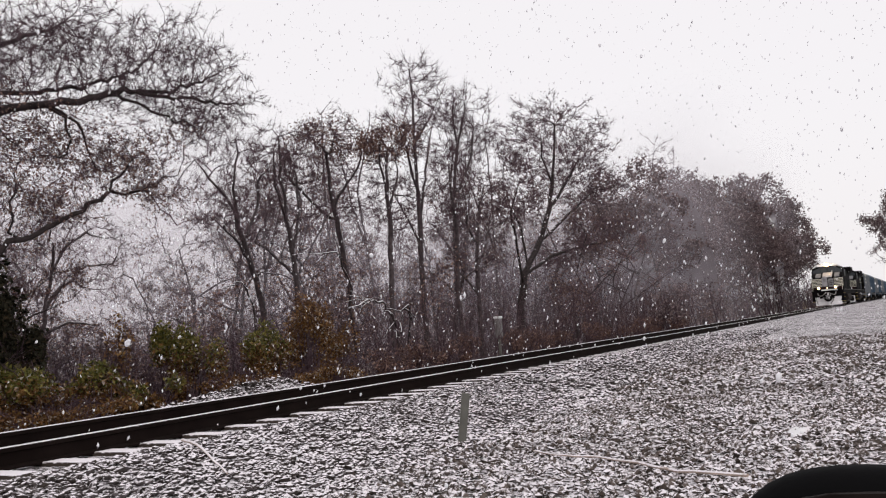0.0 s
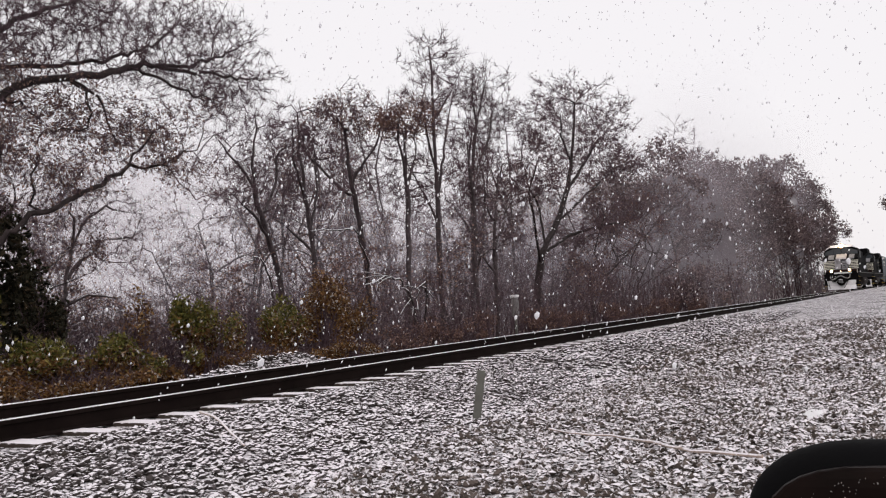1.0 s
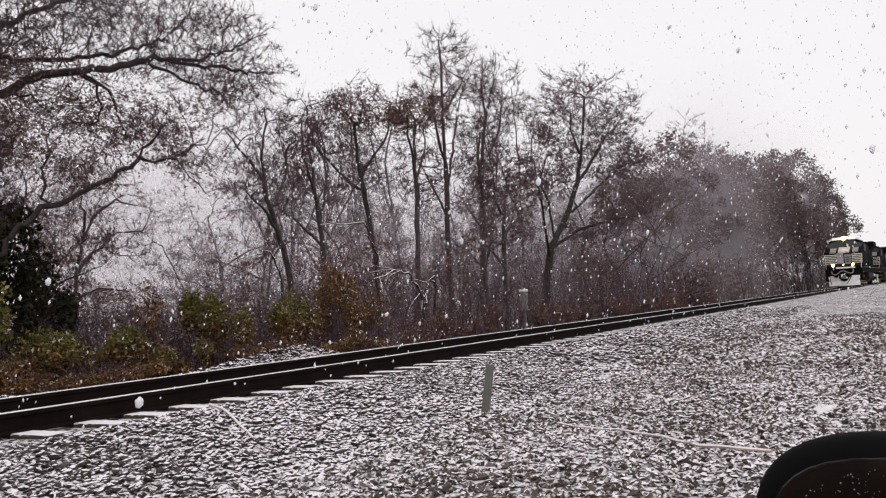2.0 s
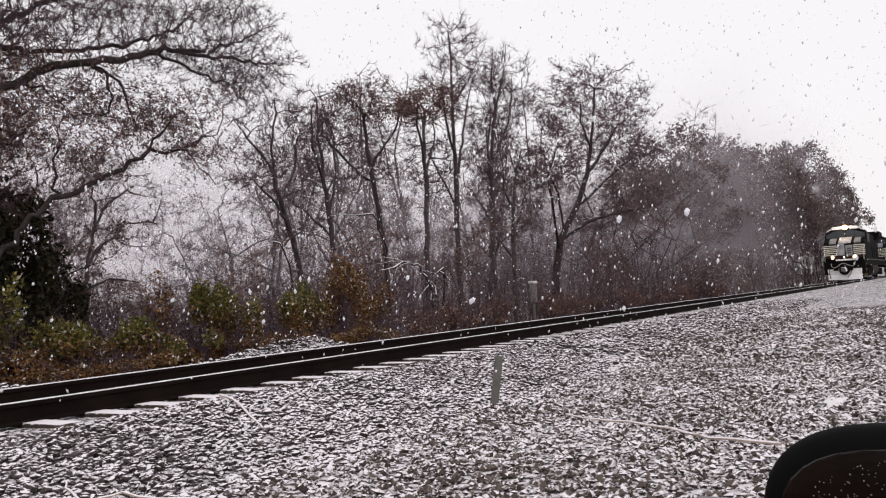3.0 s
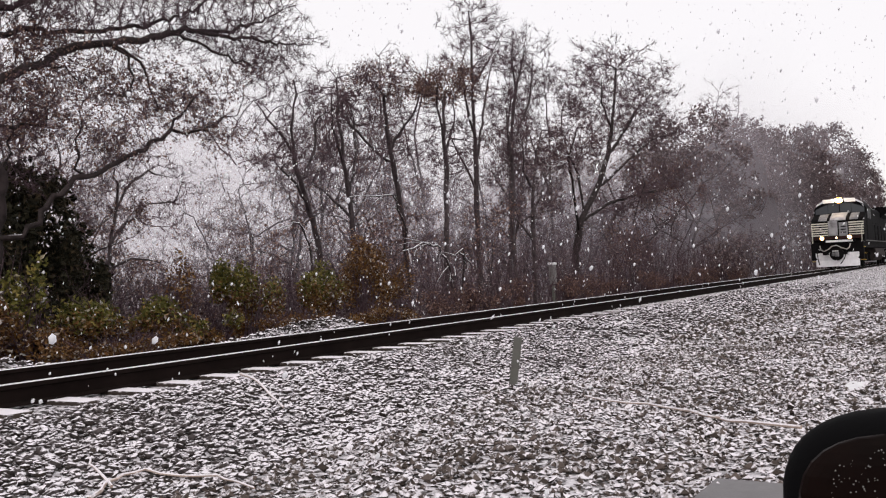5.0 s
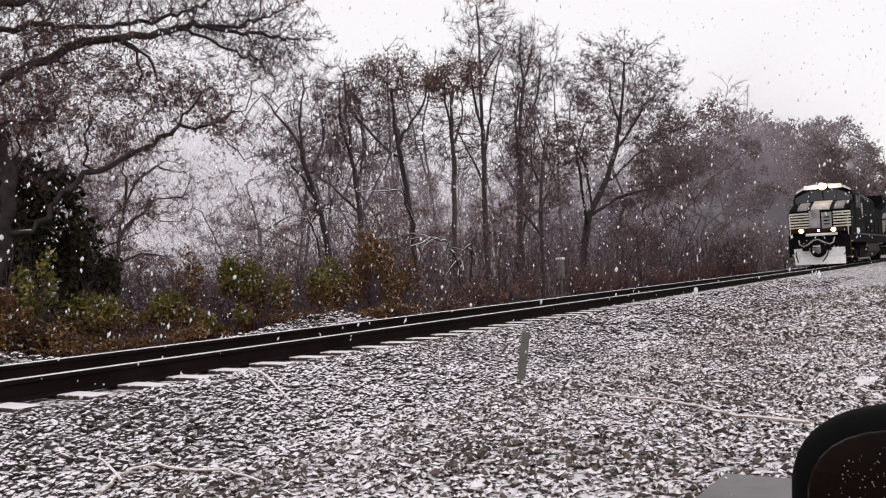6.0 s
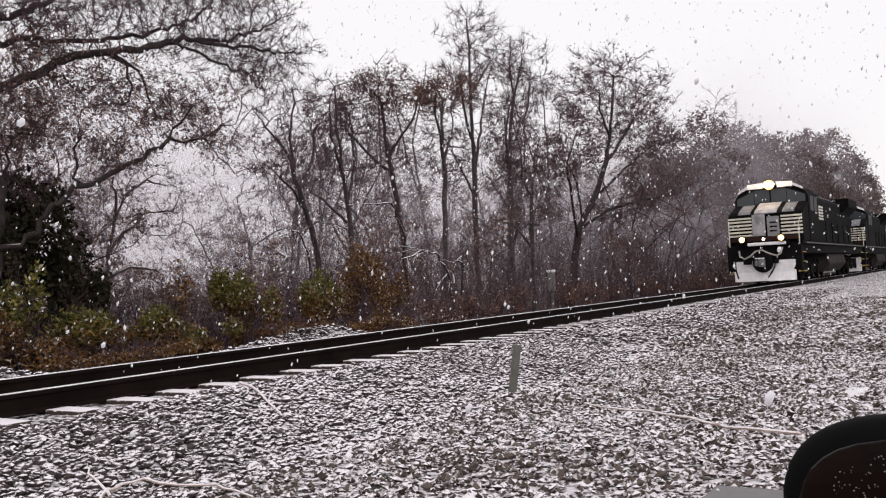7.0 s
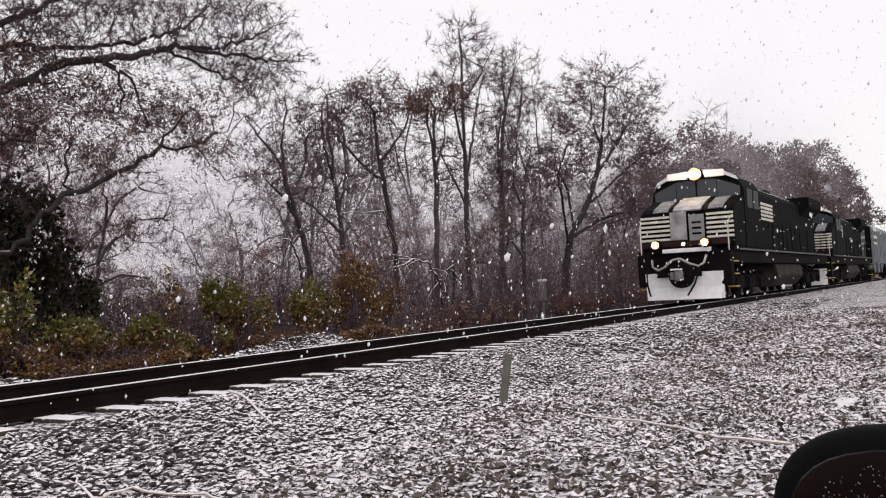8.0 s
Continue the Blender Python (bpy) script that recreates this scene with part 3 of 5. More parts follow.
# the trees that stand out at the wood's front, each with its own trunk and main limbs
grown(101, [[(42.1, 24, -1.8), (42.1, 24, 3.1), (42.3, 24, 6.9), (42.5, 24.1, 10.8), (42.5, 24, 14.0), (42.4, 24, 15.6)],
            flat_stem(24, [(42.4, 7.2), (44.3, 10.0), (46.0, 12.3)], 0.5), flat_stem(24, [(42.4, 8.2), (40.6, 10.2), (39.6, 11.8)], -0.5),
            flat_stem(24, [(42.7, 11.4), (44.3, 13.6), (45.2, 15.2)], -0.4), flat_stem(24, [(42.2, 5.6), (41.0, 8.0), (40.6, 9.4)], 0.6)],
      [(42.3, 24, 13.6, 2.3, 2.2, 2.5), (40.1, 23.2, 11.8, 1.4, 1.4, 1.8), (45.4, 24.6, 12.2, 1.5, 1.5, 2.2), (42.4, 24, 9.6, 1.8, 1.8, 1.8)],
      620, "tall pale bare tree with a forked trunk and a hazy crown", BEHIND, balance=0.5, up=0.5, tip=0.0088, shell=0.2, long=0.8, power=0.5)
grown(102, [[(47.5, 25, -1.9), (48.0, 25, 3.3), (48.5, 25, 6.8), (49.2, 25, 11.2), (51.0, 25, 14.8), (51.8, 25, 17.0)],
            flat_stem(25, [(48.4, 6.1), (47.1, 9.2), (46.6, 11.2)], -0.6), flat_stem(25, [(48.9, 9.0), (52.6, 12.0), (54.6, 15.2)], 0.5),
            flat_stem(25, [(49.7, 12.4), (48.6, 14.3), (48.2, 15.6)], -0.4)],
      [(51.2, 25, 14.6, 2.2, 2.0, 2.5), (47.3, 24, 11.6, 1.6, 1.6, 2.0), (54.0, 26, 13.6, 1.7, 1.7, 2.4), (48.4, 25, 14.5, 1.4, 1.4, 1.6)],
      560, "tall bare tree with a leaning upper trunk and fine twigs", BEHIND, balance=0.5, up=0.5, tip=0.0088, shell=0.2, long=0.8, power=0.5)
grown(103, [[(47.7, 21, -1.8), (48.6, 21, 1.7), (49.6, 21, 3.7), (53.2, 21.2, 6.0), (56.0, 21.4, 8.5), (57.9, 21.6, 11.8), (58.9, 21.6, 14.8)],
            flat_stem(21, [(49.6, 3.6), (54.0, 5.0), (60.7, 6.0), (66.5, 6.6)], -0.3), flat_stem(21, [(53.2, 6.0), (57.5, 7.4), (63.7, 9.4), (68.5, 10.9)], 0.5),
            flat_stem(21.3, [(56.0, 8.5), (60.8, 10.8), (65.3, 13.2)], 0.5), flat_stem(21.4, [(56.8, 10.1), (54.0, 11.6), (52.8, 12.9)], -0.5),
            flat_stem(21, [(49.1, 3.0), (47.8, 5.3), (46.4, 7.2), (47.0, 8.9)], -0.4), flat_stem(21, [(50.1, 3.9), (51.4, 6.6), (51.2, 8.4)], 0.7)],
      [(59.0, 21.6, 13.9, 5.6, 3.6, 2.5), (65.0, 22, 11.4, 4.6, 3.0, 1.9), (63.5, 20.6, 7.2, 4.6, 2.4, 1.1), (47.0, 20, 8.3, 2.4, 2.0, 1.7), (53.2, 21, 11.6, 2.4, 2.2, 1.8), (51.4, 22.5, 8.2, 2.2, 2.0, 1.2), (57.0, 21, 5.2, 3.4, 1.8, 0.8)],
      1700, "large spreading oak with dark crooked limbs and clinging brown leaves", BEHIND, DULL, 0.085, 3600, 3.0, twig=8, long=0.75, fine=0.013, tip=0.009, shell=0.5, spread=0.35, power=0.49, balance=0.5, bark=BARK)
grown(104, [[(32.3, 20, -1.6), (32.3, 20, 2.7), (32.6, 20, 5.2), (32.6, 20, 7.2), (32.6, 20, 8.4)], flat_stem(20, [(32.6, 6.2), (34.2, 7.9), (34.8, 9.0)], 0.4),
            flat_stem(20, [(32.6, 6.9), (31.4, 8.0), (30.9, 8.8)], -0.4), flat_stem(20, [(32.6, 7.6), (33.3, 9.0), (33.2, 9.6)], 0.3)],
      [(32.8, 20, 9.2, 1.7, 1.5, 0.7), (31.3, 19.6, 8.7, 0.9, 0.9, 0.5), (32.5, 20, 6.4, 1.5, 1.4, 1.3)], 460, "slender tree with rust-brown leaves clinging to its flat crown", BEHIND, RUSSET, 0.055, 2600, 8.3,
      step=0.5, long=0.5, fine=0.008, balance=0.5, power=0.48)
grown(105, [[(32.1, 22, -1.7), (32.1, 22, 2.8), (31.5, 22, 5.3), (31.0, 22, 7.3), (30.9, 22, 8.7)], flat_stem(22, [(31.4, 5.6), (30.1, 6.7), (29.2, 7.8)], 0.5),
            flat_stem(22, [(31.2, 6.5), (32.6, 8.2), (32.5, 9.4)], -0.5)],
      [(30.8, 22, 9.3, 1.8, 1.6, 0.8), (29.4, 22.6, 8.0, 1.2, 1.2, 0.9), (32.3, 21.4, 8.6, 1.0, 1.0, 0.9), (31.2, 22, 6.4, 1.4, 1.4, 0.9)], 420, "slender tree with a rounded rusty crown", BEHIND, RUSSET, 0.055, 1500, 8.6,
      step=0.5, long=0.55, fine=0.008, balance=0.5, power=0.48)
grown(106, [[(25.3, 21, -1.7), (24.9, 21, 2.2), (24.4, 21, 3.7), (23.8, 21, 4.9), (23.8, 21, 6.7), (24.0, 21, 8.0)], flat_stem(21, [(24.5, 3.4), (23.2, 4.4), (22.1, 4.9), (21.3, 5.0)], -0.3),
            flat_stem(21, [(24.1, 4.3), (25.5, 5.9), (25.9, 7.6)], 0.4), flat_stem(21, [(23.8, 5.5), (22.9, 6.6), (22.7, 7.3)], 0.4)],
      [(23.9, 21, 7.2, 1.5, 1.5, 1.2), (25.7, 21.6, 7.2, 1.2, 1.2, 1.2), (22.4, 21.4, 6.7, 1.1, 1.2, 1.0), (22.0, 20.4, 5.0, 1.3, 1.0, 0.7), (24.4, 21, 5.2, 1.7, 1.4, 0.9)],
      520, "bare grey tree with a crooked trunk and a drooping limb", BEHIND, step=0.45, long=0.55, fine=0.007, tip=0.0075, wander=0.04, power=0.48)
grown(107, [[(28.0, 22, -1.8), (28.3, 22, 2.8), (28.0, 22, 5.1), (27.7, 22, 7.3), (27.7, 22, 9.0)], flat_stem(22, [(28.2, 4.4), (29.3, 6.1), (29.7, 7.8)], 0.4),
            flat_stem(22, [(27.9, 5.5), (26.8, 6.8), (26.3, 8.0)], -0.4), flat_stem(22, [(28.2, 3.4), (27.0, 4.4), (26.2, 4.8)], 0.4)],
      [(27.7, 22, 8.6, 1.3, 1.4, 1.2), (29.6, 22.5, 8.0, 1.2, 1.2, 1.2), (26.5, 21.5, 7.6, 1.2, 1.2, 1.1), (28.0, 22, 5.8, 1.8, 1.5, 1.0)],
      500, "bare grey tree with ascending limbs and fine twigs", BEHIND, step=0.45, long=0.55, fine=0.007, tip=0.0078, power=0.48)
grown(108, [[(39.7, 19.5, -1.7), (39.9, 19.5, 2.2), (40.0, 19.5, 4.5), (40.6, 19.5, 6.6), (41.5, 19.5, 8.1)], flat_stem(19.5, [(40.0, 3.6), (42.2, 5.2), (43.7, 6.5)], 0.4),
            flat_stem(19.5, [(40.0, 4.8), (38.4, 5.8), (37.6, 6.4)], -0.4), flat_stem(19.5, [(39.8, 2.4), (38.6, 3.4), (37.4, 3.7)], 0.3)],
      [(41.3, 19.5, 7.6, 1.8, 1.6, 1.1), (43.4, 20, 6.3, 1.5, 1.4, 1.0), (38.0, 19.2, 6.4, 1.4, 1.3, 1.0), (39.6, 19.5, 4.4, 2.0, 1.4, 1.0)],
      460, "crooked tree with dark limbs and withered brown leaves", BEHIND, DULL, 0.06, 2000, 2.0, step=0.5, long=0.6, fine=0.009, power=0.48)
grown(109, [[(14.2, 19, -1.5), (14.25, 19, 1.3), (14.35, 19, 1.9), (14.6, 19, 2.8), (15.0, 19, 3.7), (15.3, 19, 4.3)], flat_stem(19, [(14.4, 2.0), (14.9, 2.5), (15.8, 3.1), (16.8, 3.2)], 0.1),
            flat_stem(19, [(14.6, 2.8), (14.5, 3.5), (14.3, 3.9)], -0.2), flat_stem(19, [(14.25, 1.4), (14.9, 1.6), (15.6, 1.5)], -0.2), flat_stem(19, [(14.9, 3.5), (15.8, 4.0), (16.6, 3.9)], 0.2)],
      [(15.2, 19, 4.0, 1.1, 0.9, 0.7), (16.4, 19.1, 3.6, 1.0, 0.8, 0.6), (14.4, 18.8, 3.7, 0.7, 0.7, 0.6), (15.6, 18.8, 2.4, 0.9, 0.6, 0.7)],
      330, "small bare tree with a leaning trunk in the misty hollow", BEHIND, step=0.3, long=0.36, fine=0.0045, tip=0.0055, power=0.45)
grown(110, [flat_stem(19, [(36.9, -1.7), (36.7, 2.5), (37.0, 5.5), (36.6, 8.4)], 0), flat_stem(19, [(36.8, 4.2), (37.8, 6.4), (38.4, 7.6)], 0.4)],
      [(36.7, 19, 7.6, 1.2, 1.2, 1.6), (38.2, 19.6, 7.0, 1.0, 1.0, 1.2), (36.6, 19, 5.2, 1.2, 1.2, 1.0)], 300, "slender dark-stemmed tree with sparse twigs", BEHIND, step=0.5, long=0.55, fine=0.008, power=0.5)


def thicket(name, seed, count, band, tall, thick, mat, label, tilt=0.16, sprays=14, leaf=None, reach=1.0):
    """The tangle inside the wood, past counting: thin stems with side twigs over a stretch of ground."""
    rng = np.random.default_rng(seed)
    x0, x1, y0, y1 = band
    x = x0 + (x1 - x0) * rng.random(count) ** 1.25
    y = rng.uniform(y0, y1, count)
    z = np.array([ground_z(a, b) for a, b in zip(x, y)])
    h = np.array([lerp(a, tall) for a in x]) * rng.uniform(0.45, 1.05, count)
    r = np.array([lerp(a, thick) for a in x])
    foot = np.stack([x, y, z - 0.2], 1)
    p0, p1, ra, rb = [], [], [], []
    a, run = foot, np.stack([rng.normal(0, tilt, count), rng.normal(0, tilt, count), np.ones(count)], 1)
    knots = [a]
    for k in range(3):
        run = run + np.stack([rng.normal(0, 0.1, count), rng.normal(0, 0.1, count), np.zeros(count)], 1)
        b = a + run * (h / 3)[:, None]
        p0.append(a), p1.append(b), ra.append(r * (1.9 - 0.5 * k)), rb.append(r * (1.4 - 0.5 * k))
        a = b
        knots.append(a)
    for _ in range(sprays):
        u = rng.uniform(0.6, 2.95, count)
        i = u.astype(int)
        K = np.stack(knots, 0)
        s = K[i, np.arange(count)] + (K[i + 1, np.arange(count)] - K[i, np.arange(count)]) * (u - i)[:, None]
        d = np.stack([rng.normal(0, 0.8, count), rng.normal(0, 0.8, count), rng.uniform(0.0, 1.2, count)], 1)
        e = s + d * (h * reach * rng.uniform(0.05, 0.15, count))[:, None]
        p0.append(s), p1.append(e), ra.append(r * 0.55), rb.append(r * 0.3)
        f = e + np.stack([rng.normal(0, 0.7, count), rng.normal(0, 0.7, count), rng.uniform(0, 1, count)], 1) * (h * reach * 0.06)[:, None]
        p0.append(e), p1.append(f), ra.append(r * 0.38), rb.append(r * 0.2)
    A, B, R0, R1 = np.concatenate(p0), np.concatenate(p1), np.concatenate(ra)[:, None], np.concatenate(rb)[:, None]
    d = B - A
    d /= np.linalg.norm(d, axis=1)[:, None] + 1e-9
    s = np.cross(d, [0.36, 0.48, 0.8])
    s /= np.linalg.norm(s, axis=1)[:, None] + 1e-9
    t = np.cross(d, s)
    ring = [(math.cos(w), math.sin(w)) for w in (0, 2 * math.pi / 3, 4 * math.pi / 3)]
    V = np.stack([A + (s * c + t * q) * R0 for c, q in ring] + [B + (s * c + t * q) * R1 for c, q in ring], 1).reshape(-1, 3)
    base = np.arange(len(A))[:, None, None] * 6
    F = (base + np.array([[0, 1, 4, 3], [1, 2, 5, 4], [2, 0, 3, 5]])[None]).reshape(-1, 4)
    ob = new(name, link_mesh(name, V.tolist(), F.tolist(), mat))
    if leaf:
        n, size, stuff = leaf
        tips = p1[-1]
        pickd = tips[rng.integers(0, len(tips), n)]
        lv = new("foliage", leaves("foliage", pickd, size, stuff, seed, 0.35))
        lv.parent = ob
        tagged(lv, kind="stuff")
    return tagged(ob, label, "woodland", kind="stuff")


RISE = [(0, 4.5), (20, 6.0), (30, 7.5), (45, 9.5), (70, 12.5), (110, 15.5), (200, 15.5)]
GIRTH = [(0, 0.012), (30, 0.016), (60, 0.022), (120, 0.035), (200, 0.045)]
thicket("wood_thicket", 1, 720, (25, 150, 25, 31), [(a, b * (0.58 if a < 60 else 0.75)) for a, b in RISE], GIRTH, FARTWIG, "tangled brown saplings and twigs inside the wood", 0.22, leaf=(7000, 0.1, DULL))
thicket("wood_thicket", 2, 480, (30, 170, 31, 46), [(a, b * 0.85) for a, b in RISE], GIRTH, FARTWIG, "grey leafless saplings deep inside the wood", 0.2)
thicket("wood_thicket", 3, 420, (19, 70, 15.4, 19), [(0, 1.6), (20, 2.2), (30, 3.4), (70, 4.0)], [(0, 0.008), (70, 0.014)], TWIG, "brown brush and dead stems at the wood's edge", 0.3, leaf=(4500, 0.055, DULL))
thicket("wood_thicket", 5, 260, (62, 172, 14.6, 19), [(62, 3.5), (84, 5), (110, 6.5), (172, 6)], [(62, 0.02), (84, 0.03), (195, 0.05)], FARTWIG, "dense leafless brush along the far track side", 0.25, 10, (7000, 0.14, DULL))
thicket("wood_thicket", 6, 300, (9, 38, 20.5, 31), [(9, 4.5), (15, 3.6), (20, 3.0), (24, 3.4), (38, 6.0)], [(0, 0.016), (36, 0.022)], FARTWIG, "low grey brush in the hollow behind the track", 0.25, 10)
thicket("wood_thicket", 7, 330, (14, 27, 20.2, 24), [(14, 3.4), (18, 2.9), (20, 2.3), (23, 2.6), (27, 3.6)], [(14, 0.016), (27, 0.02)], FARTWIG, "tangled dark brush at the foot of the hollow", 0.3, 14, (5000, 0.06, DULL))
thicket("far_woods", 4, 420, (8, 230, 60, 80), [(0, 5.5), (30, 5.5), (45, 5.0), (62, 5.5), (72, 11.0), (110, 19), (230, 24)], [(0, 0.06), (80, 0.085), (200, 0.12)], FARTWIG, "pale leafless woods across the misty hollow", sprays=12)


def veil(name, corners, top_z, alpha, label, ends=None):
    """A bank of snow mist: thin, mostly clear, lit by the sky alone, fading upward."""
    m, n, l, b = material(name, 1.0)
    co = coords(n)
    part_ = n.new("ShaderNodeSeparateXYZ")
    l.new(co, part_.inputs[0])
    fade = n.new("ShaderNodeMapRange")
    fade.inputs["From Min"].default_value, fade.inputs["From Max"].default_value = top_z, top_z * 0.25
    fade.inputs["To Max"].default_value = alpha
    fade.interpolation_type = "SMOOTHSTEP"
    l.new(part_.outputs["Z"], fade.inputs["Value"])
    cloud = maths(n, l, "ADD", 0.55, maths(n, l, "MULTIPLY", noise_of(n, l, co, 0.06, 3), 0.9))
    if ends:             # thins out towards one side
        thin = n.new("ShaderNodeMapRange")
        thin.interpolation_type = "SMOOTHSTEP"
        thin.inputs["From Min"].default_value, thin.inputs["From Max"].default_value = ends
        l.new(part_.outputs["Y"], thin.inputs["Value"])
        cloud = maths(n, l, "MULTIPLY", cloud, thin.outputs["Result"])
    clear, white = n.new("ShaderNodeBsdfTransparent"), n.new("ShaderNodeBsdfTranslucent")
    soft = n.new("ShaderNodeBsdfDiffuse")
    for s in (white, soft):
        s.inputs["Color"].default_value = (0.90, 0.85, 0.93, 1)
    both, mix = n.new("ShaderNodeMixShader"), n.new("ShaderNodeMixShader")
    l.new(white.outputs[0], both.inputs[1])
    l.new(soft.outputs[0], both.inputs[2])
    l.new(maths(n, l, "MULTIPLY", fade.outputs["Result"], cloud), mix.inputs[0])
    l.new(clear.outputs[0], mix.inputs[1])
    l.new(both.outputs[0], mix.inputs[2])
    l.new(mix.outputs[0], n["Material Output"].inputs["Surface"])
    vs, fs = [], []
    for k, (x, y) in enumerate(corners):
        vs += [(x, y, -3.0), (x, y, top_z)]
        if k:
            fs.append((2 * k - 2, 2 * k, 2 * k + 1, 2 * k - 1))
    tagged(new("mist_bank", link_mesh("mist_bank", vs, fs, m)), label, "mist", kind="stuff")


veil("mist_a", [(4, 34), (20, 40), (34, 47), (60, 50), (110, 50), (220, 48)], 22, 0.26, "thin bank of snow mist behind the wood")
veil("mist_e", [(15, 24.4), (30, 24.8), (55, 24.9), (80, 24.6)], 11, 0.17, "thin snow mist low among the front trees")
veil("mist_f", [(14, 31), (40, 31.5), (70, 31.5), (100, 31)], 16, 0.20, "thin snow mist within the wood")
veil("mist_b", [(4, 70), (40, 82), (110, 86), (260, 84)], 30, 0.40, "thick bank of snow mist across the hollow")
veil("mist_c", [(80, 10.4), (84, 22), (88, 34), (90, 50)], 24, 0.40, "thin snow mist among the farther trees", (10.2, 19))
veil("mist_g", [(64, 10.6), (67, 19), (70, 24)], 16, 0.20, "thin snow mist along the wood's edge", (10.3, 18))
veil("mist_d", [(122, 10.4), (127, 24), (130, 50)], 26, 0.42, "thin snow mist among the farthest trees", (10.2, 18))


# ------------------------------------------------------------------ the large tree over the track's far side
def big_tree():
    """An old oak: its trunk stands beyond the picture's edge, its boughs reach over towards the track."""
    Y = 13.4
    boughs = [
        [(7.9, 14.3, ground_z(7.9, 14.3) - 0.3), (8.1, 14.0, 0.5), (8.25, 13.8, 1.7), (8.3, 13.7, 2.6), (8.1, 13.7, 3.3), (7.6, 13.6, 4.1), (7.0, 13.6, 6.0), (6.8, 13.6, 8.5)],
        flat_stem(Y, [(8.3, 1.6), (8.7, 2.0), (9.0, 2.4), (9.4, 2.7), (10.1, 3.0), (10.8, 3.4), (11.4, 3.8), (12.3, 3.85), (12.6, 3.55), (13.0, 3.3), (13.6, 3.4)], -0.04),
        flat_stem(Y - 0.2, [(11.4, 3.8), (11.8, 4.3), (12.0, 4.6)], -0.1), flat_stem(Y - 0.2, [(12.2, 3.85), (12.8, 4.2), (13.4, 4.4)], 0.1),
        flat_stem(Y, [(7.6, 4.0), (8.2, 4.3), (8.8, 4.65), (9.3, 5.0), (9.9, 5.2), (10.9, 5.45), (11.8, 5.8), (12.7, 5.9), (13.9, 6.0), (15.2, 6.15)], -0.05),
        flat_stem(Y - 0.3, [(11.8, 5.8), (13.2, 6.1), (14.2, 6.6), (15.4, 7.25)], 0.1), flat_stem(Y - 0.3, [(11.7, 5.7), (12.4, 5.5), (13.3, 5.4), (13.8, 4.9)], -0.1),
        flat_stem(Y - 0.2, [(10.1, 5.25), (10.45, 5.05), (10.5, 4.65), (10.35, 4.35), (9.6, 4.15)], -0.08),
        flat_stem(Y - 0.2, [(10.2, 5.25), (10.85, 5.05), (11.15, 4.65), (11.35, 4.3), (11.9, 4.25)], 0.08),
        flat_stem(Y + 0.1, [(7.4, 4.9), (8.8, 5.25), (9.8, 5.45), (10.8, 5.75), (11.7, 6.05), (12.8, 6.6), (13.6, 7.3)], 0.08),
        flat_stem(Y + 0.2, [(7.2, 5.2), (8.5, 5.6), (9.1, 5.95), (9.8, 6.4), (11.2, 7.2)], 0.1),
        flat_stem(Y, [(7.9, 3.45), (8.6, 3.6), (9.1, 3.7), (9.3, 4.1)], 0.1), flat_stem(Y, [(9.5, 2.8), (9.6, 3.3), (9.8, 3.9)], 0.12),
        flat_stem(Y + 0.3, [(8.3, 2.6), (8.45, 3.0), (8.65, 3.5)], 0.1), flat_stem(Y, [(8.8, 4.65), (9.3, 4.65), (9.5, 4.4)], -0.1),
    ]
    lobes = [(9.6, 13.5, 6.1, 1.9, 1.0, 0.85), (12.2, 13.3, 6.3, 1.9, 0.9, 0.75), (14.0, 13.1, 6.3, 1.2, 0.7, 0.7), (14.4, 13.2, 7.1, 0.8, 0.6, 0.4), (13.4, 13.0, 5.3, 0.8, 0.6, 0.45),
             (9.2, 13.6, 4.5, 1.3, 0.9, 0.65), (11.0, 13.5, 4.6, 1.5, 0.9, 0.65), (12.4, 13.4, 4.6, 1.0, 0.7, 0.5), (10.4, 13.5, 3.6, 1.2, 0.7, 0.5), (12.8, 13.2, 3.9, 0.8, 0.5, 0.35), (8.7, 13.8, 3.3, 0.8, 0.7, 0.6),
             (13.4, 13.2, 7.4, 0.9, 0.7, 0.5), (11.0, 13.9, 7.0, 1.6, 0.9, 0.7), (8.4, 13.8, 6.4, 1.2, 0.9, 1.0), (9.4, 13.4, 5.6, 1.4, 0.9, 0.5), (12.6, 13.2, 5.9, 1.6, 0.7, 0.5), (8.5, 13.4, 3.9, 0.9, 0.8, 0.5), (14.4, 13.1, 5.9, 0.8, 0.5, 0.45), (13.9, 13.0, 5.5, 0.8, 0.5, 0.5), (9.0, 13.4, 5.5, 1.2, 0.8, 0.6), (10.6, 13.6, 6.5, 1.6, 0.8, 0.6), (13.0, 13.3, 6.9, 1.2, 0.6, 0.4)]
    top = grown(77, boughs, lobes, 6000, "large old oak with long crooked limbs, snow-dusted twigs and brown leaves", "", None, twig=6, long=0.26, fine=0.0042, tip=0.0040,
                step=0.2, balance=0.35, spread=0.6, shell=0.05, wander=0.03, up=0.05, power=0.44)
    crown = next(o for o in top.children if o.name.startswith("crown"))
    rng = random.Random(5)
    keep = [v.co for v in crown.data.vertices if 3.2 < v.co.z < 5.3 and v.co.x < 13.4]
    new("foliage", leaves("foliage", [rng.choice(keep) for _ in range(11000)], 0.027, RUSSET, 5, 0.08)).parent = top


big_tree()


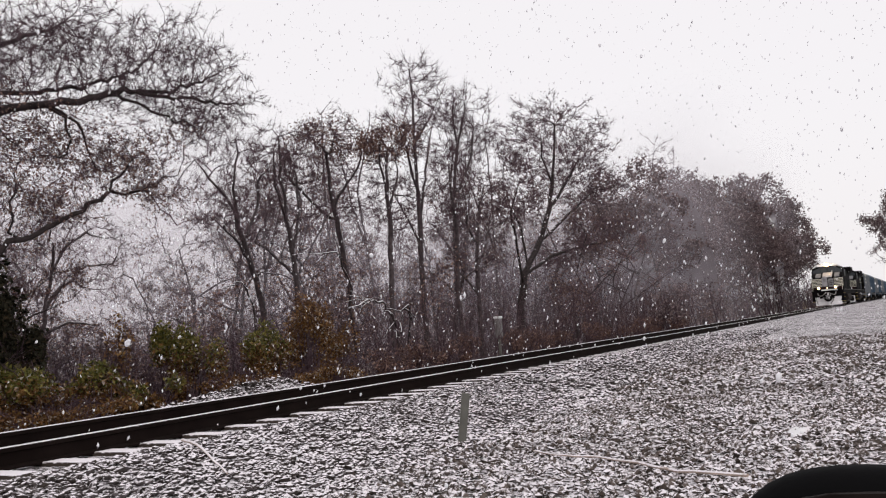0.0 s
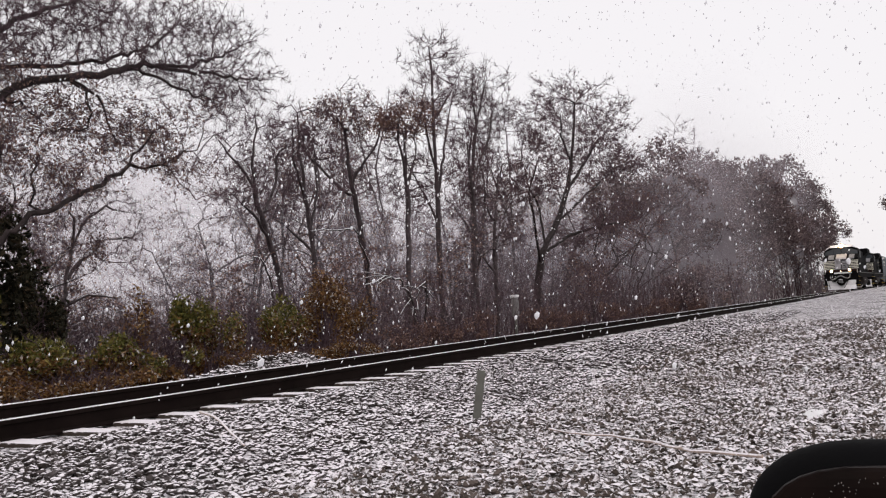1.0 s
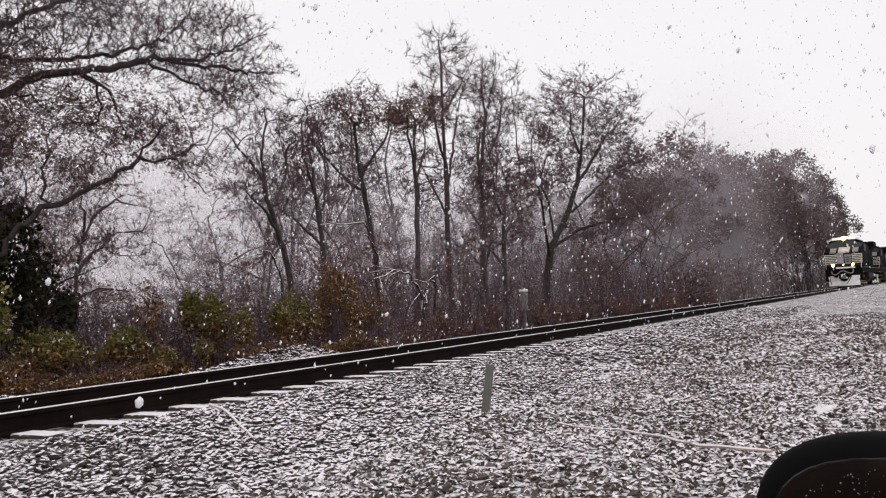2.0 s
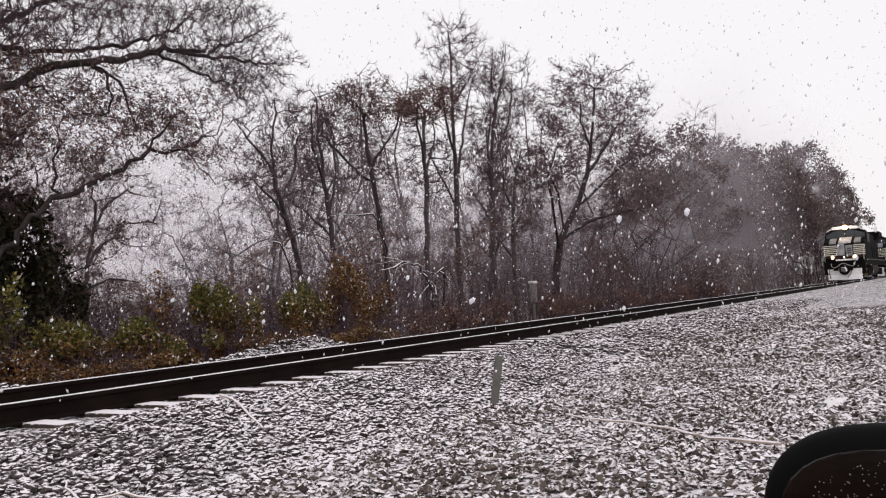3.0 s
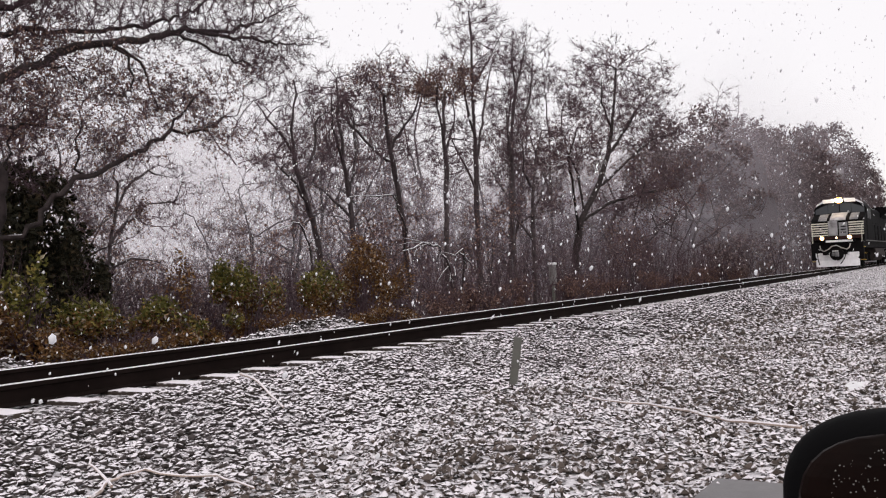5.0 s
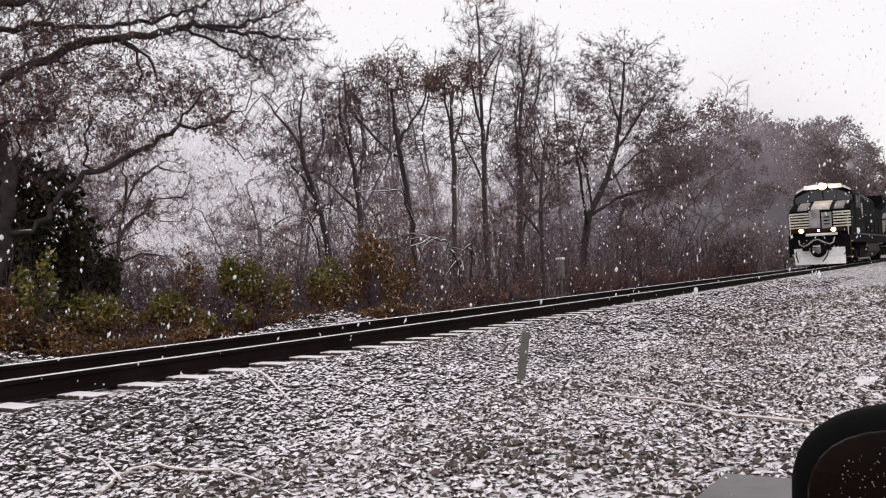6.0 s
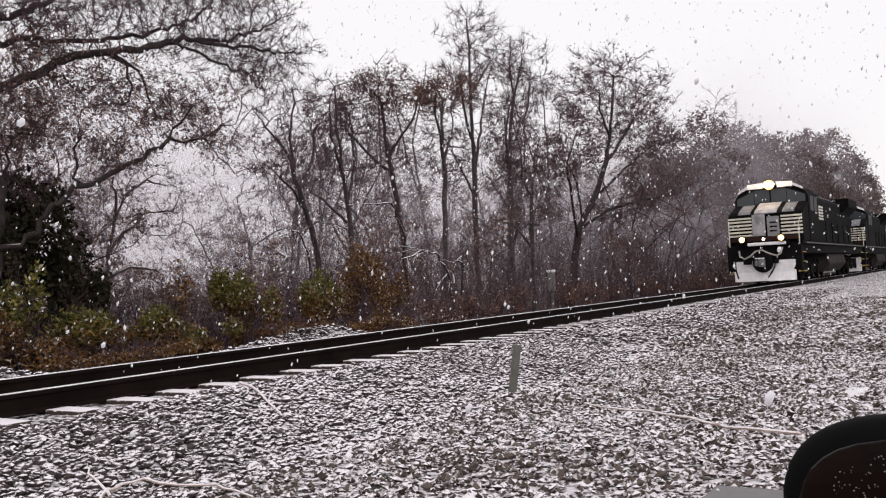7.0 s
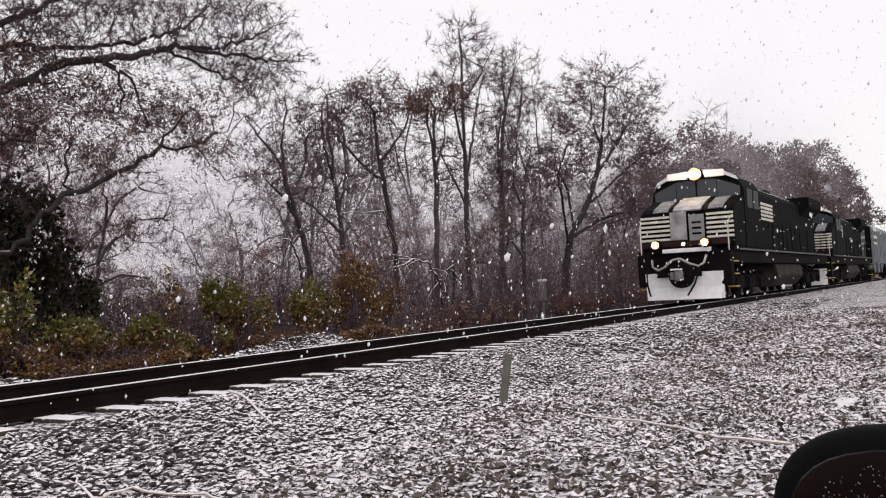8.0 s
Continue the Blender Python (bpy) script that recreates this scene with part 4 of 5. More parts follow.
# ------------------------------------------------------------------ bushes
def bush(x, y, wide, deep, high, mat, label, count, seed, size=0.045, stems=40, under=None):
    """A clump of stems with leaves gathered in uneven lobes."""
    rng = random.Random(seed)
    foot = ground_z(x, y)
    top = tagged(new("bush"), label, "bush")
    top.location = (x, y, foot)
    runs, spots = [], []
    lobes = [(rng.uniform(-1, 1) * wide * 0.7, rng.uniform(-1, 1) * deep * 0.7, rng.uniform(0.3, 0.85) * high, rng.uniform(0.2, 0.45)) for _ in range(9)]
    for _ in range(stems):
        lx, ly, lz, lr = rng.choice(lobes)
        a = Vector((lx * 0.4 + rng.gauss(0, 0.1), ly * 0.4 + rng.gauss(0, 0.1), -0.05))
        b = Vector((lx + rng.gauss(0, lr * 0.5 * wide), ly + rng.gauss(0, lr * 0.5 * deep), min(high * 1.08, lz + rng.gauss(0, 0.2 * high) + 0.1)))
        mid = a.lerp(b, 0.5) + Vector((rng.gauss(0, 0.08), rng.gauss(0, 0.08), 0.1 * high))
        runs.append(([a, mid, b], [0.012, 0.009, 0.004], 3))
        for _ in range(3):
            c = mid.lerp(b, rng.random())
            runs.append(([c, c + Vector((rng.gauss(0, 0.2), rng.gauss(0, 0.2), rng.uniform(0.02, 0.3)))], [0.005, 0.003], 3))
    while len(spots) < count:
        lx, ly, lz, lr = rng.choice(lobes)
        v = Vector((rng.gauss(0, 1), rng.gauss(0, 1), rng.gauss(0, 1))).normalized() * rng.uniform(0.55, 1.0) * lr
        p = Vector((lx + v.x * wide * 0.9, ly + v.y * deep * 0.9, lz + v.z * high * 0.75))
        if 0.02 < p.z < high * 1.05:
            spots.append(p)
    new("stem", tubes("stem", runs, TWIG)).parent = top
    tops = [p for p in spots if not under or p.z > high * (0.62 + rng.gauss(0, 0.14))]
    new("foliage", leaves("foliage", tops, size, mat, seed, 0.04)).parent = top
    if under:
        kept = {id(p) for p in tops}
        new("withered_foliage", leaves("withered_foliage", [p for p in spots if id(p) not in kept], size, under, seed + 90, 0.04)).parent = top
    return top


bush(13.9, 13.8, 1.0, 0.6, 1.85, OLIVE, "rounded bush with olive and yellowed leaves", 5200, 1, under=AUTUMN)
bush(16.9, 14.2, 1.1, 0.6, 1.9, OLIVE, "rounded bush with yellow-green snow-flecked leaves", 5000, 2, under=AUTUMN)
bush(18.8, 14.4, 1.1, 0.7, 2.45, AUTUMN, "straggly bush with rusty autumn leaves", 3400, 3, stems=70)
bush(20.6, 15.0, 1.0, 0.7, 2.2, AUTUMN, "straggly brown bush with sparse leaves", 2000, 4, stems=80)
bush(12.6, 14.4, 0.3, 0.3, 2.1, AUTUMN, "thin upright sapling with curled brown leaves", 420, 5, stems=18)
bush(10.5, 13.3, 1.7, 0.6, 1.2, OLIVE, "low bramble mound with green leaves", 5200, 6, under=AUTUMN)
bush(12.0, 13.2, 0.9, 0.5, 0.75, OLIVE, "low bramble with green and brown leaves", 2600, 7, under=AUTUMN)
bush(8.6, 13.2, 1.1, 0.5, 0.95, AUTUMN, "low bramble with brown leaves", 2200, 8)
bush(7.3, 12.8, 0.9, 0.5, 1.5, AUTUMN, "tangled russet brambles at the wood's edge", 2600, 9, stems=60)
bush(9.4, 12.4, 1.6, 0.4, 0.42, AUTUMN, "dead brown weeds by the ballast", 2400, 10, size=0.035)
bush(14.6, 12.9, 1.6, 0.4, 0.55, AUTUMN, "dead brown weeds by the ballast", 2200, 11, size=0.035)
bush(18.4, 13.2, 1.8, 0.4, 0.6, AUTUMN, "dry brown weeds by the ballast", 2000, 12, size=0.035)
bush(9.9, 15.6, 1.3, 0.8, 3.8, DARKLEAF, "dark evergreen thicket under the oak", 7400, 16, size=0.085)
bush(8.6, 14.4, 1.5, 0.5, 1.35, DARKLEAF, "low dark ivy beneath the oak", 3600, 19, size=0.07)
bush(7.9, 15.6, 1.2, 0.7, 3.7, DARKLEAF, "dark evergreen undergrowth beside the oak", 6400, 17, size=0.085)
bush(9.2, 16.4, 1.6, 0.7, 3.8, DARKLEAF, "dark evergreen undergrowth behind the oak", 7000, 18, size=0.09)
bush(10.6, 15.0, 0.75, 0.7, 2.7, DARKLEAF, "dark evergreen shrub with dense foliage", 4200, 13, size=0.06)
bush(8.3, 14.9, 1.0, 0.8, 2.7, DARKLEAF, "dark thicket covered with evergreen vines", 3600, 14, size=0.06)
bush(8.25, 13.45, 0.45, 0.4, 1.9, OLIVE, "climbing vine leaves round the oak's foot", 1300, 15, size=0.05)
for i in range(20):
    bush(23 + i * 2.6, 14.6 + (i * 0.37) % 1.3, 1.6, 0.7, 0.9 + 0.5 * ((i * 0.61) % 1), RUSSET, "dry brown brush along the wood's edge", 700, 30 + i, size=0.045, stems=70)


# ------------------------------------------------------------------ small things by the track
def marker_post():
    x, y = 8.5, 4.5
    bm = bmesh.new()
    box(bm, -0.045, 0.045, -0.012, 0.012, -0.15, 0.55, 0.004)
    box(bm, -0.045, -0.036, -0.03, -0.010, -0.15, 0.55, 0.003)
    box(bm, 0.036, 0.045, -0.03, -0.010, -0.15, 0.55, 0.003)
    me = bpy.data.meshes.new("marker_post")
    bm.to_mesh(me)
    bm.free()
    me.materials.append(POSTM)
    ob = new("marker_post", me)
    ob.matrix_basis = pose(x, y, ground_z(x, y), 0, 9, -60)
    tagged(ob, "grey leaning marker post in the snowy gravel", "post")


def trackside_cabinet():
    x, y = 34.0, 15.8
    top = tagged(new("trackside_cabinet"), "pale grey trackside cabinet on a post with a snowy cap", "cabinet")
    top.location = (x, y, ground_z(x, y))
    part("post", cyl(bmesh.new(), (0, 0, -0.2), (0, 0, 0.9), 0.06), POSTM, top)
    part("box", boxed(-0.14, 0.14, -0.12, 0.12, 0.95, 1.75, 0.02), CABPAINT, top)
    part("door", boxed(-0.11, 0.11, -0.13, -0.118, 1.0, 1.7, 0.005), CABPAINT, top)
    part("snow_cap", boxed(-0.17, 0.17, -0.15, 0.15, 1.75, 1.86, 0.04), PACKED, top, "cap of snow")


def bent_sapling(points, r, label):
    """A thin stem bowed over by snow, with side twigs and a white upper edge."""
    rng = random.Random(int(points[0][0] * 100))
    fine = []
    path = [Vector(p) for p in points]
    for a, b in zip(path, path[1:]):
        fine += [a.lerp(b, k / 4) + Vector((rng.gauss(0, 0.05), rng.gauss(0, 0.05), rng.gauss(0, 0.05))) for k in range(4)]
    fine.append(path[-1])
    rad = [r * (1 - 0.7 * i / (len(fine) - 1)) for i in range(len(fine))]
    runs = [(fine, rad, 6)]
    for i in range(4, len(fine) - 1):
        if rng.random() < 0.7:
            d = Vector((rng.gauss(-0.3, 0.4), rng.gauss(0, 0.3), rng.gauss(-0.05, 0.4)))
            runs.append(([fine[i], fine[i] + d * 0.5, fine[i] + d + Vector((0, 0, -0.1))], [rad[i] * 0.6, rad[i] * 0.5, 0.008], 4))
    top = tagged(new("sapling"), label, "sapling")
    new("stem", tubes("stem", runs, BARK)).parent = top
    white = [([p + Vector((0, 0, rr * 0.9)) for p, rr in zip(pts, rad_)], [q * 0.75 for q in rad_], 4) for pts, rad_, _ in runs]
    tagged(new("snow_line", tubes("snow_line", white, PACKED)), "line of snow on the stem").parent = top


CABPAINT = plain("pale_grey_paint", (0.2, 0.19, 0.19), 0.6, vary=0.2)
trackside_cabinet()
bent_sapling([(26.6, 16.2, -0.9), (26.4, 16.2, 0.9), (25.6, 16.1, 1.75), (24.4, 16.0, 1.9), (23.0, 15.9, 1.6)], 0.05, "snow-topped sapling bowed over by the snow")
bent_sapling([(27.4, 16.4, -0.9), (27.5, 16.3, 1.2), (27.0, 16.2, 1.7), (26.6, 16.2, 0.9), (26.3, 16.1, 0.5)], 0.045, "crooked snow-lined sapling at the wood's edge")
bent_sapling([(26.5, 18.0, -1.0), (26.3, 18.0, 2.6), (25.4, 17.9, 3.7), (24.0, 17.8, 3.6)], 0.05, "thin snow-lined sapling arching over")
bent_sapling([(22.0, 19.0, -1.1), (22.2, 19.0, 1.8), (21.6, 19.0, 2.7), (20.6, 18.9, 2.5)], 0.045, "thin snow-lined sapling arching over")


def stick(points, r, label, mat=STICKM):
    bm = bmesh.new()
    fine = []
    rng = random.Random(len(points) + int(points[0][0] * 10))
    for (x0, y0), (x1, y1) in zip(points, points[1:]):
        for k in range(4):
            x, y = x0 + (x1 - x0) * k / 4 + rng.gauss(0, 0.012), y0 + (y1 - y0) * k / 4 + rng.gauss(0, 0.012)
            fine.append((x, y, ground_z(x, y) + r + 0.035))
    fine.append((*points[-1], ground_z(*points[-1]) + r + 0.03))
    pipe(bm, fine, lambda u: r * (1 - 0.45 * u), 6)
    me = bpy.data.meshes.new("fallen_stick")
    bm.to_mesh(me)
    bm.free()
    me.materials.append(mat)
    tagged(new("fallen_stick", me), label, "stick")


marker_post()
stick([(6.63, 1.2), (6.89, 1.79), (7.22, 2.19), (7.53, 2.63), (7.53, 3.01), (7.83, 3.37)], 0.015, "long pale peeled branch lying on snowy gravel")
stick([(6.47, 6.57), (6.2, 6.04), (5.76, 5.34)], 0.016, "short crooked stick on the ballast")
stick([(3.24, 4.56), (3.53, 4.78), (3.8, 4.8), (3.99, 4.31), (3.83, 3.81)], 0.013, "bent pale stick lying on the ballast")
stick([(3.5, 4.7), (3.6, 4.95), (3.7, 5.2)], 0.011, "forked twig on the ballast")


def wing_mirror():
    """The car's own wing mirror: a rounded black shell with its glass."""
    top = tagged(new("wing_mirror"), "black car wing mirror with snow specks on its shell", "car mirror")
    c = Vector((0.905, 0.065, 0.527))
    bm = bmesh.new()
    bmesh.ops.create_uvsphere(bm, u_segments=40, v_segments=24, radius=1.0)
    for v in bm.verts:
        p = v.co
        q = [math.copysign(abs(k) ** 0.8, k) for k in p]
        v.co = Vector((q[0] * 0.05, q[1] * 0.118, q[2] * 0.091))
    shell = part("shell", bm, MIRRORBLACK, top)
    for f in shell.data.polygons:
        f.use_smooth = True
    bm = bmesh.new()
    bmesh.ops.create_uvsphere(bm, u_segments=32, v_segments=16, radius=1.0)
    for v in bm.verts:
        q = [math.copysign(abs(k) ** 0.7, k) for k in v.co]
        v.co = Vector((q[0] * 0.014 - 0.045, q[1] * 0.106, q[2] * 0.079 - 0.003))
    part("mirror_glass", bm, GLASSBROWN, top, "dark glass with a brown reflection painted into its colour")
    rng = random.Random(3)
    bm = bmesh.new()
    for _ in range(700):
        a, b = rng.uniform(-1, 1), rng.uniform(-0.9, 1)
        if a * a + b * b < 0.95:
            bmesh.ops.create_icosphere(bm, subdivisions=1, radius=rng.uniform(0.0003, 0.0007), matrix=Matrix.Translation((-0.0595, a * 0.100, b * 0.074)))
    tagged(part("droplets", bm, HOSE, top, "melted snow droplets on the glass"), kind="stuff")
    part("bracket", boxed(-0.03, 0.03, -0.22, -0.09, -0.1, -0.03, 0.02), MIRRORBLACK, top)
    part("door_panel", boxed(-0.3, 0.35, -0.30, -0.215, -1.0, -0.05, 0.03), MIRRORBLACK, top, "dark car door")
    top.matrix_basis = Matrix.Translation(c) @ pose(0, 0, 0, 0, 0, 12)


# what the mirror reflects is put in as a mottled brown base colour
GLASSBROWN = plain("painted_reflection_glass", (0.007, 0.003, 0.0022), 0.3, 0.0, 0.5, 14, bump=0, shine=0.05)
wing_mirror()
slab = part("concrete_slab", boxed(4.4, 5.0, 0.72, 1.38, -0.56, -0.455, 0.02), plain("wet_concrete", (0.19, 0.185, 0.19), 0.6, scale=1.5), None)
tagged(slab, "flat wet grey concrete slab in the gravel", "slab")


def snow_patch(x, y, wide, deep, seed):
    """A thin uneven cake of snow on the gravel."""
    rng = random.Random(seed)
    bm = bmesh.new()
    bmesh.ops.create_uvsphere(bm, u_segments=24, v_segments=10, radius=1.0)
    ripple = [rng.uniform(0.35, 1.25) for _ in range(8)]
    for v in bm.verts:
        k = math.atan2(v.co.y, v.co.x) / (2 * math.pi) * 8 % 8
        edge = ripple[int(k) % 8] * (1 - k % 1) + ripple[(int(k) + 1) % 8] * (k % 1)
        v.co = Vector((v.co.x * wide * edge, v.co.y * deep * edge, v.co.z * 0.018))
    ob = part("snow_patch", bm, PACKED, None)
    ob.location = (x, y, ground_z(x, y) + 0.016)
    tagged(ob, "thin patch of snow lying on the gravel", "snow patch")


snow_patch(9.1, 1.15, 0.40, 0.085, 1)


# ------------------------------------------------------------------ train
def wheelset(parent, x):
    bm = bmesh.new()
    for side in (-1, 1):
        cyl(bm, (0, side * 0.70, 0), (0, side * 0.80, 0), 0.53, n=24)
        cyl(bm, (0, side * 0.66, 0), (0, side * 0.70, 0), 0.555, n=24)
        for k in range(5):
            a = k * 2 * math.pi / 5
            cyl(bm, (0.28 * math.cos(a), side * 0.79, 0.28 * math.sin(a)), (0.28 * math.cos(a), side * 0.815, 0.28 * math.sin(a)), 0.07, n=8)
    cyl(bm, (0, -0.7, 0), (0, 0.7, 0), 0.1)
    ob = part("wheelset", bm, GRIME, parent)
    ob.location = (x, 0, 0.53)
    return ob


def bogie(parent, x, wheels=3, gap=1.85):
    bm = bmesh.new()
    half = gap * (wheels - 1) / 2 + 0.55
    for side in (-1, 1):
        prism(bm, [(x - half, 0.62), (x - half + 0.3, 0.38), (x + half - 0.3, 0.38), (x + half, 0.62), (x + half, 0.82), (x - half, 0.82)], side * 1.08 - 0.08, side * 1.08 + 0.08)
        for k in range(wheels):
            wx = x + (k - (wheels - 1) / 2) * gap
            box(bm, wx - 0.2, wx + 0.2, side * 1.2 - 0.06, side * 1.2 + 0.06, 0.33, 0.73, 0.03)
            for dx in (-0.42, 0.42):
                cyl(bm, (wx + dx, side * 1.14, 0.5), (wx + dx, side * 1.14, 0.95), 0.09, n=8)
    box(bm, x - half + 0.4, x + half - 0.4, -0.9, 0.9, 0.62, 1.0)
    part("bogie_frame", bm, GRIME, parent)
    for k in range(wheels):
        wheelset(parent, x + (k - (wheels - 1) / 2) * gap)


SIDEGLASS = plain("dull_side_glass", (0.012, 0.013, 0.015), 0.45, bump=0, shine=0.1)
TANK = plain("dusty_tank_paint", (0.045, 0.038, 0.036), 0.8, vary=0.5, scale=2, shine=0.05)
IRON = plain("frosted_iron", (0.16, 0.16, 0.165), 0.7, vary=0.6, scale=8)
DUSTED = plain("snow_dusted_grey", (0.22, 0.22, 0.23), 0.8, vary=0.5, scale=4)


def locomotive(label, stripes_at=7.7):
    """A six-axle wide-nosed diesel locomotive; its front looks along -x, rail head at z = 0."""
    top = tagged(new("locomotive"), label, "locomotive", "locomotives of the train")
    part("underframe", boxed(0.75, 21.6, -1.45, 1.45, 1.22, 1.62, 0.04), GRIME, top)
    part("walkway", boxed(0.55, 21.75, -1.55, 1.55, 1.62, 1.72, 0.02), BLACK, top)
    part("pilot", boxed(0.28, 0.75, -1.5, 1.5, 0.55, 1.62, 0.04), BLACK, top)
    bm = bmesh.new()
    rows = []
    for z, dx in ((0.12, -0.02), (0.5, 0.1), (0.98, 0.06)):
        rows.append([bm.verts.new((dx + abs(y) * 0.16, y * (1.0 if z > 0.3 else 0.93), z)) for y in (-1.25, -0.6, 0, 0.6, 1.25)])
    back = [[bm.verts.new((0.34, y, z)) for y in (-1.25, -0.6, 0, 0.6, 1.25)] for z in (0.12, 0.5, 0.98)]
    for a, b in zip(rows, rows[1:]):
        for k in range(4):
            bm.faces.new((a[k], b[k], b[k + 1], a[k + 1]))
    for a, b in zip(back, back[1:]):
        for k in range(4):
            bm.faces.new((a[k + 1], b[k + 1], b[k], a[k]))
    for f, g in ((rows[0], back[0]), (rows[2], back[2])):
        for k in range(4):
            bm.faces.new((f[k], f[k + 1], g[k + 1], g[k]))
    for k in (0, 4):
        for i in range(2):
            bm.faces.new((rows[i][k], rows[i + 1][k], back[i + 1][k], back[i][k]))
    bmesh.ops.recalc_face_normals(bm, faces=bm.faces[:])
    plow = part("snow_plow", bm, PACKED, top, "plow blade plastered white with snow")
    for y in (-0.62, 0.45):
        part("slot", boxed(-0.02, 0.2, y, y + 0.34, 0.84, 1.0, 0.02), GRIME, plow)
    bm = boxed(-0.55, 0.3, -0.14, 0.14, 0.76, 1.02, 0.05)
    cyl(bm, (-0.04, 0, 0.88), (0.3, 0, 0.88), 0.40, n=20)
    coupler = part("coupler", bm, GRIME, top, "dark iron coupler")
    bm = boxed(-0.68, -0.40, -0.2, 0.04, 0.72, 1.04, 0.06)
    box(bm, -0.62, -0.38, 0.06, 0.2, 0.76, 1.0, 0.05)
    part("knuckle", bm, IRON, coupler, "frosted coupler knuckle")
    part("coupler_snow", boxed(-0.62, -0.40, -0.17, 0.17, 1.05, 1.10, 0.02), PACKED, top, "snow on the coupler")
    part("anticlimber", boxed(0.18, 0.62, -1.05, 1.05, 1.60, 1.78, 0.03), BLACK, top)
    part("sill_snow", boxed(0.10, 0.2, -0.95, 0.6, 1.62, 1.75, 0.03), PACKED, top, "band of snow on the front sill")
    bm = bmesh.new()
    pipe(bm, [(0.1, 0.95, 1.42), (-0.02, 0.9, 1.2), (-0.12, 0.7, 1.08), (-0.2, 0.45, 1.18), (-0.25, 0.2, 1.38), (-0.25, -0.05, 1.42), (-0.22, -0.35, 1.25), (-0.15, -0.6, 1.16), (-0.05, -0.75, 1.25), (0.1, -0.8, 1.5)], 0.035)
    part("jumper_hose", bm, HOSE, top, "frosted jumper hose looped across the front")
    for y, o in ((-0.55, 0.35), (1.1, -0.1)):
        bm = pipe(bmesh.new(), [(0.2, y, 1.15), (-0.05, y, 0.95), (-0.12, y + o * 0.3, 0.6), (-0.08, y + o, 0.25)], 0.03)
        part("brake_hose", bm, GRIME, top)
    # lamps
    for y in (-0.79, 0.79):
        bm = cyl(bmesh.new(), (0.02, y, 1.9), (0.3, y, 1.9), 0.16, n=16)
        housing = part("ditch_light", bm, BLACK, top)
        part("lens", cyl(bmesh.new(), (-0.01, y, 1.9), (0.03, y, 1.9), 0.085, n=16), WARM, housing, "glowing warm lamp")
        # added disc behind the lens, glowing in place of the lamp's halo
        part("reflector", cyl(bmesh.new(), (0.0, y, 1.9), (0.018, y, 1.9), 0.13, n=16), HALO, housing, "orange glowing disc standing in for the lamp's halo")
    bm = cyl(bmesh.new(), (0.5, 0.02, 1.9), (0.53, 0.02, 1.9), 0.06, n=12)
    part("marker_lens", bm, SOFTWARM, top, "small lit lamp on the nose")
    part("light_bar", boxed(0.5, 0.9, -1.4, 1.4, 1.82, 2.0, 0.02), REDBAR, top, "dull red bar under the nose")
    # nose and cab
    nose = [(0.9, 1.72), (0.9, 2.95), (1.15, 3.12), (2.35, 3.5), (2.6, 3.5), (2.6, 1.72)]
    hood = part("nose", prism(bmesh.new(), nose, -1.53, 1.53, 0.05), BLACK, top)
    part("nose_snow", prism(bmesh.new(), [(0.93, 2.99), (1.15, 3.13), (2.30, 3.50), (2.28, 3.54), (1.12, 3.17), (0.91, 3.03)], -0.5, 0.42), CRUST, hood, "snow on the sloping nose top")
    for y0, y1 in ((-1.2, -0.72), (0.6, 1.1)):
        part("nose_panel", prism(bmesh.new(), [(0.98, 3.0), (1.15, 3.13), (2.15, 3.45), (2.13, 3.475), (1.12, 3.15), (0.96, 3.025)], y0, y1), DUSTED, hood, "grey panel dusted with snow")
    bm = boxed(0.86, 0.9, -0.02, 0.52, 2.05, 2.98, 0.01)
    part("snow_crust", bm, CRUST, hood, "snow stuck to the nose front")
    part("nose_door", boxed(0.86, 0.9, -0.62, -0.08, 1.98, 2.86, 0.015), plain("snowy_door_paint", (0.30, 0.30, 0.31), 0.6, scale=2), hood, "grey snow-dusted nose door")
    bm = bmesh.new()
    for y0, y1 in ((-0.64, -0.60), (-0.10, -0.06)):
        box(bm, 0.85, 0.88, y0, y1, 1.98, 2.9)
    box(bm, 0.85, 0.88, -0.64, -0.06, 2.86, 2.9)
    part("door_frame", bm, BLACK, hood)
    for z in (2.06, 2.21, 2.36, 2.51, 2.66, 2.80):
        for y0, y1 in ((-1.52, -0.66), (0.54, 1.52)):
            part("stripe", boxed(0.884, 0.898, y0, y1, z, z + 0.075), WHITE, hood)
    for k in range(3):
        part("door_stripe", boxed(0.845, 0.86, -0.5, -0.2, 2.2 + k * 0.18, 2.27 + k * 0.18), GRIME, hood)
    roof = [(-1.55, 1.72), (1.55, 1.72), (1.55, 3.75), (1.33, 4.12), (0.85, 4.36), (0, 4.44), (-0.85, 4.36), (-1.33, 4.12), (-1.55, 3.75)]
    cab = part("cab", cross(bmesh.new(), roof, 2.45, 5.1, 0.04), BLACK, top)
    brow = [(1.40, 4.02), (0.9, 4.26), (0, 4.34), (-0.9, 4.26), (-1.40, 4.02), (-1.33, 4.16), (-0.85, 4.42), (0, 4.50), (0.85, 4.42), (1.33, 4.16)]
    part("roof_snow", cross(bmesh.new(), brow, 2.38, 2.5), PACKED, cab, "rim of snow along the cab roof")
    for y0, y1 in ((-0.95, -0.32), (0.28, 0.95)):
        part("number_board", boxed(2.3, 2.45, y0, y1, 4.2, 4.42, 0.02), NUMBER, cab, "pale lit number board")
    bm = boxed(2.26, 2.46, -0.26, 0.24, 4.2, 4.46, 0.03)
    lampbox = part("headlight", bm, BLACK, cab)
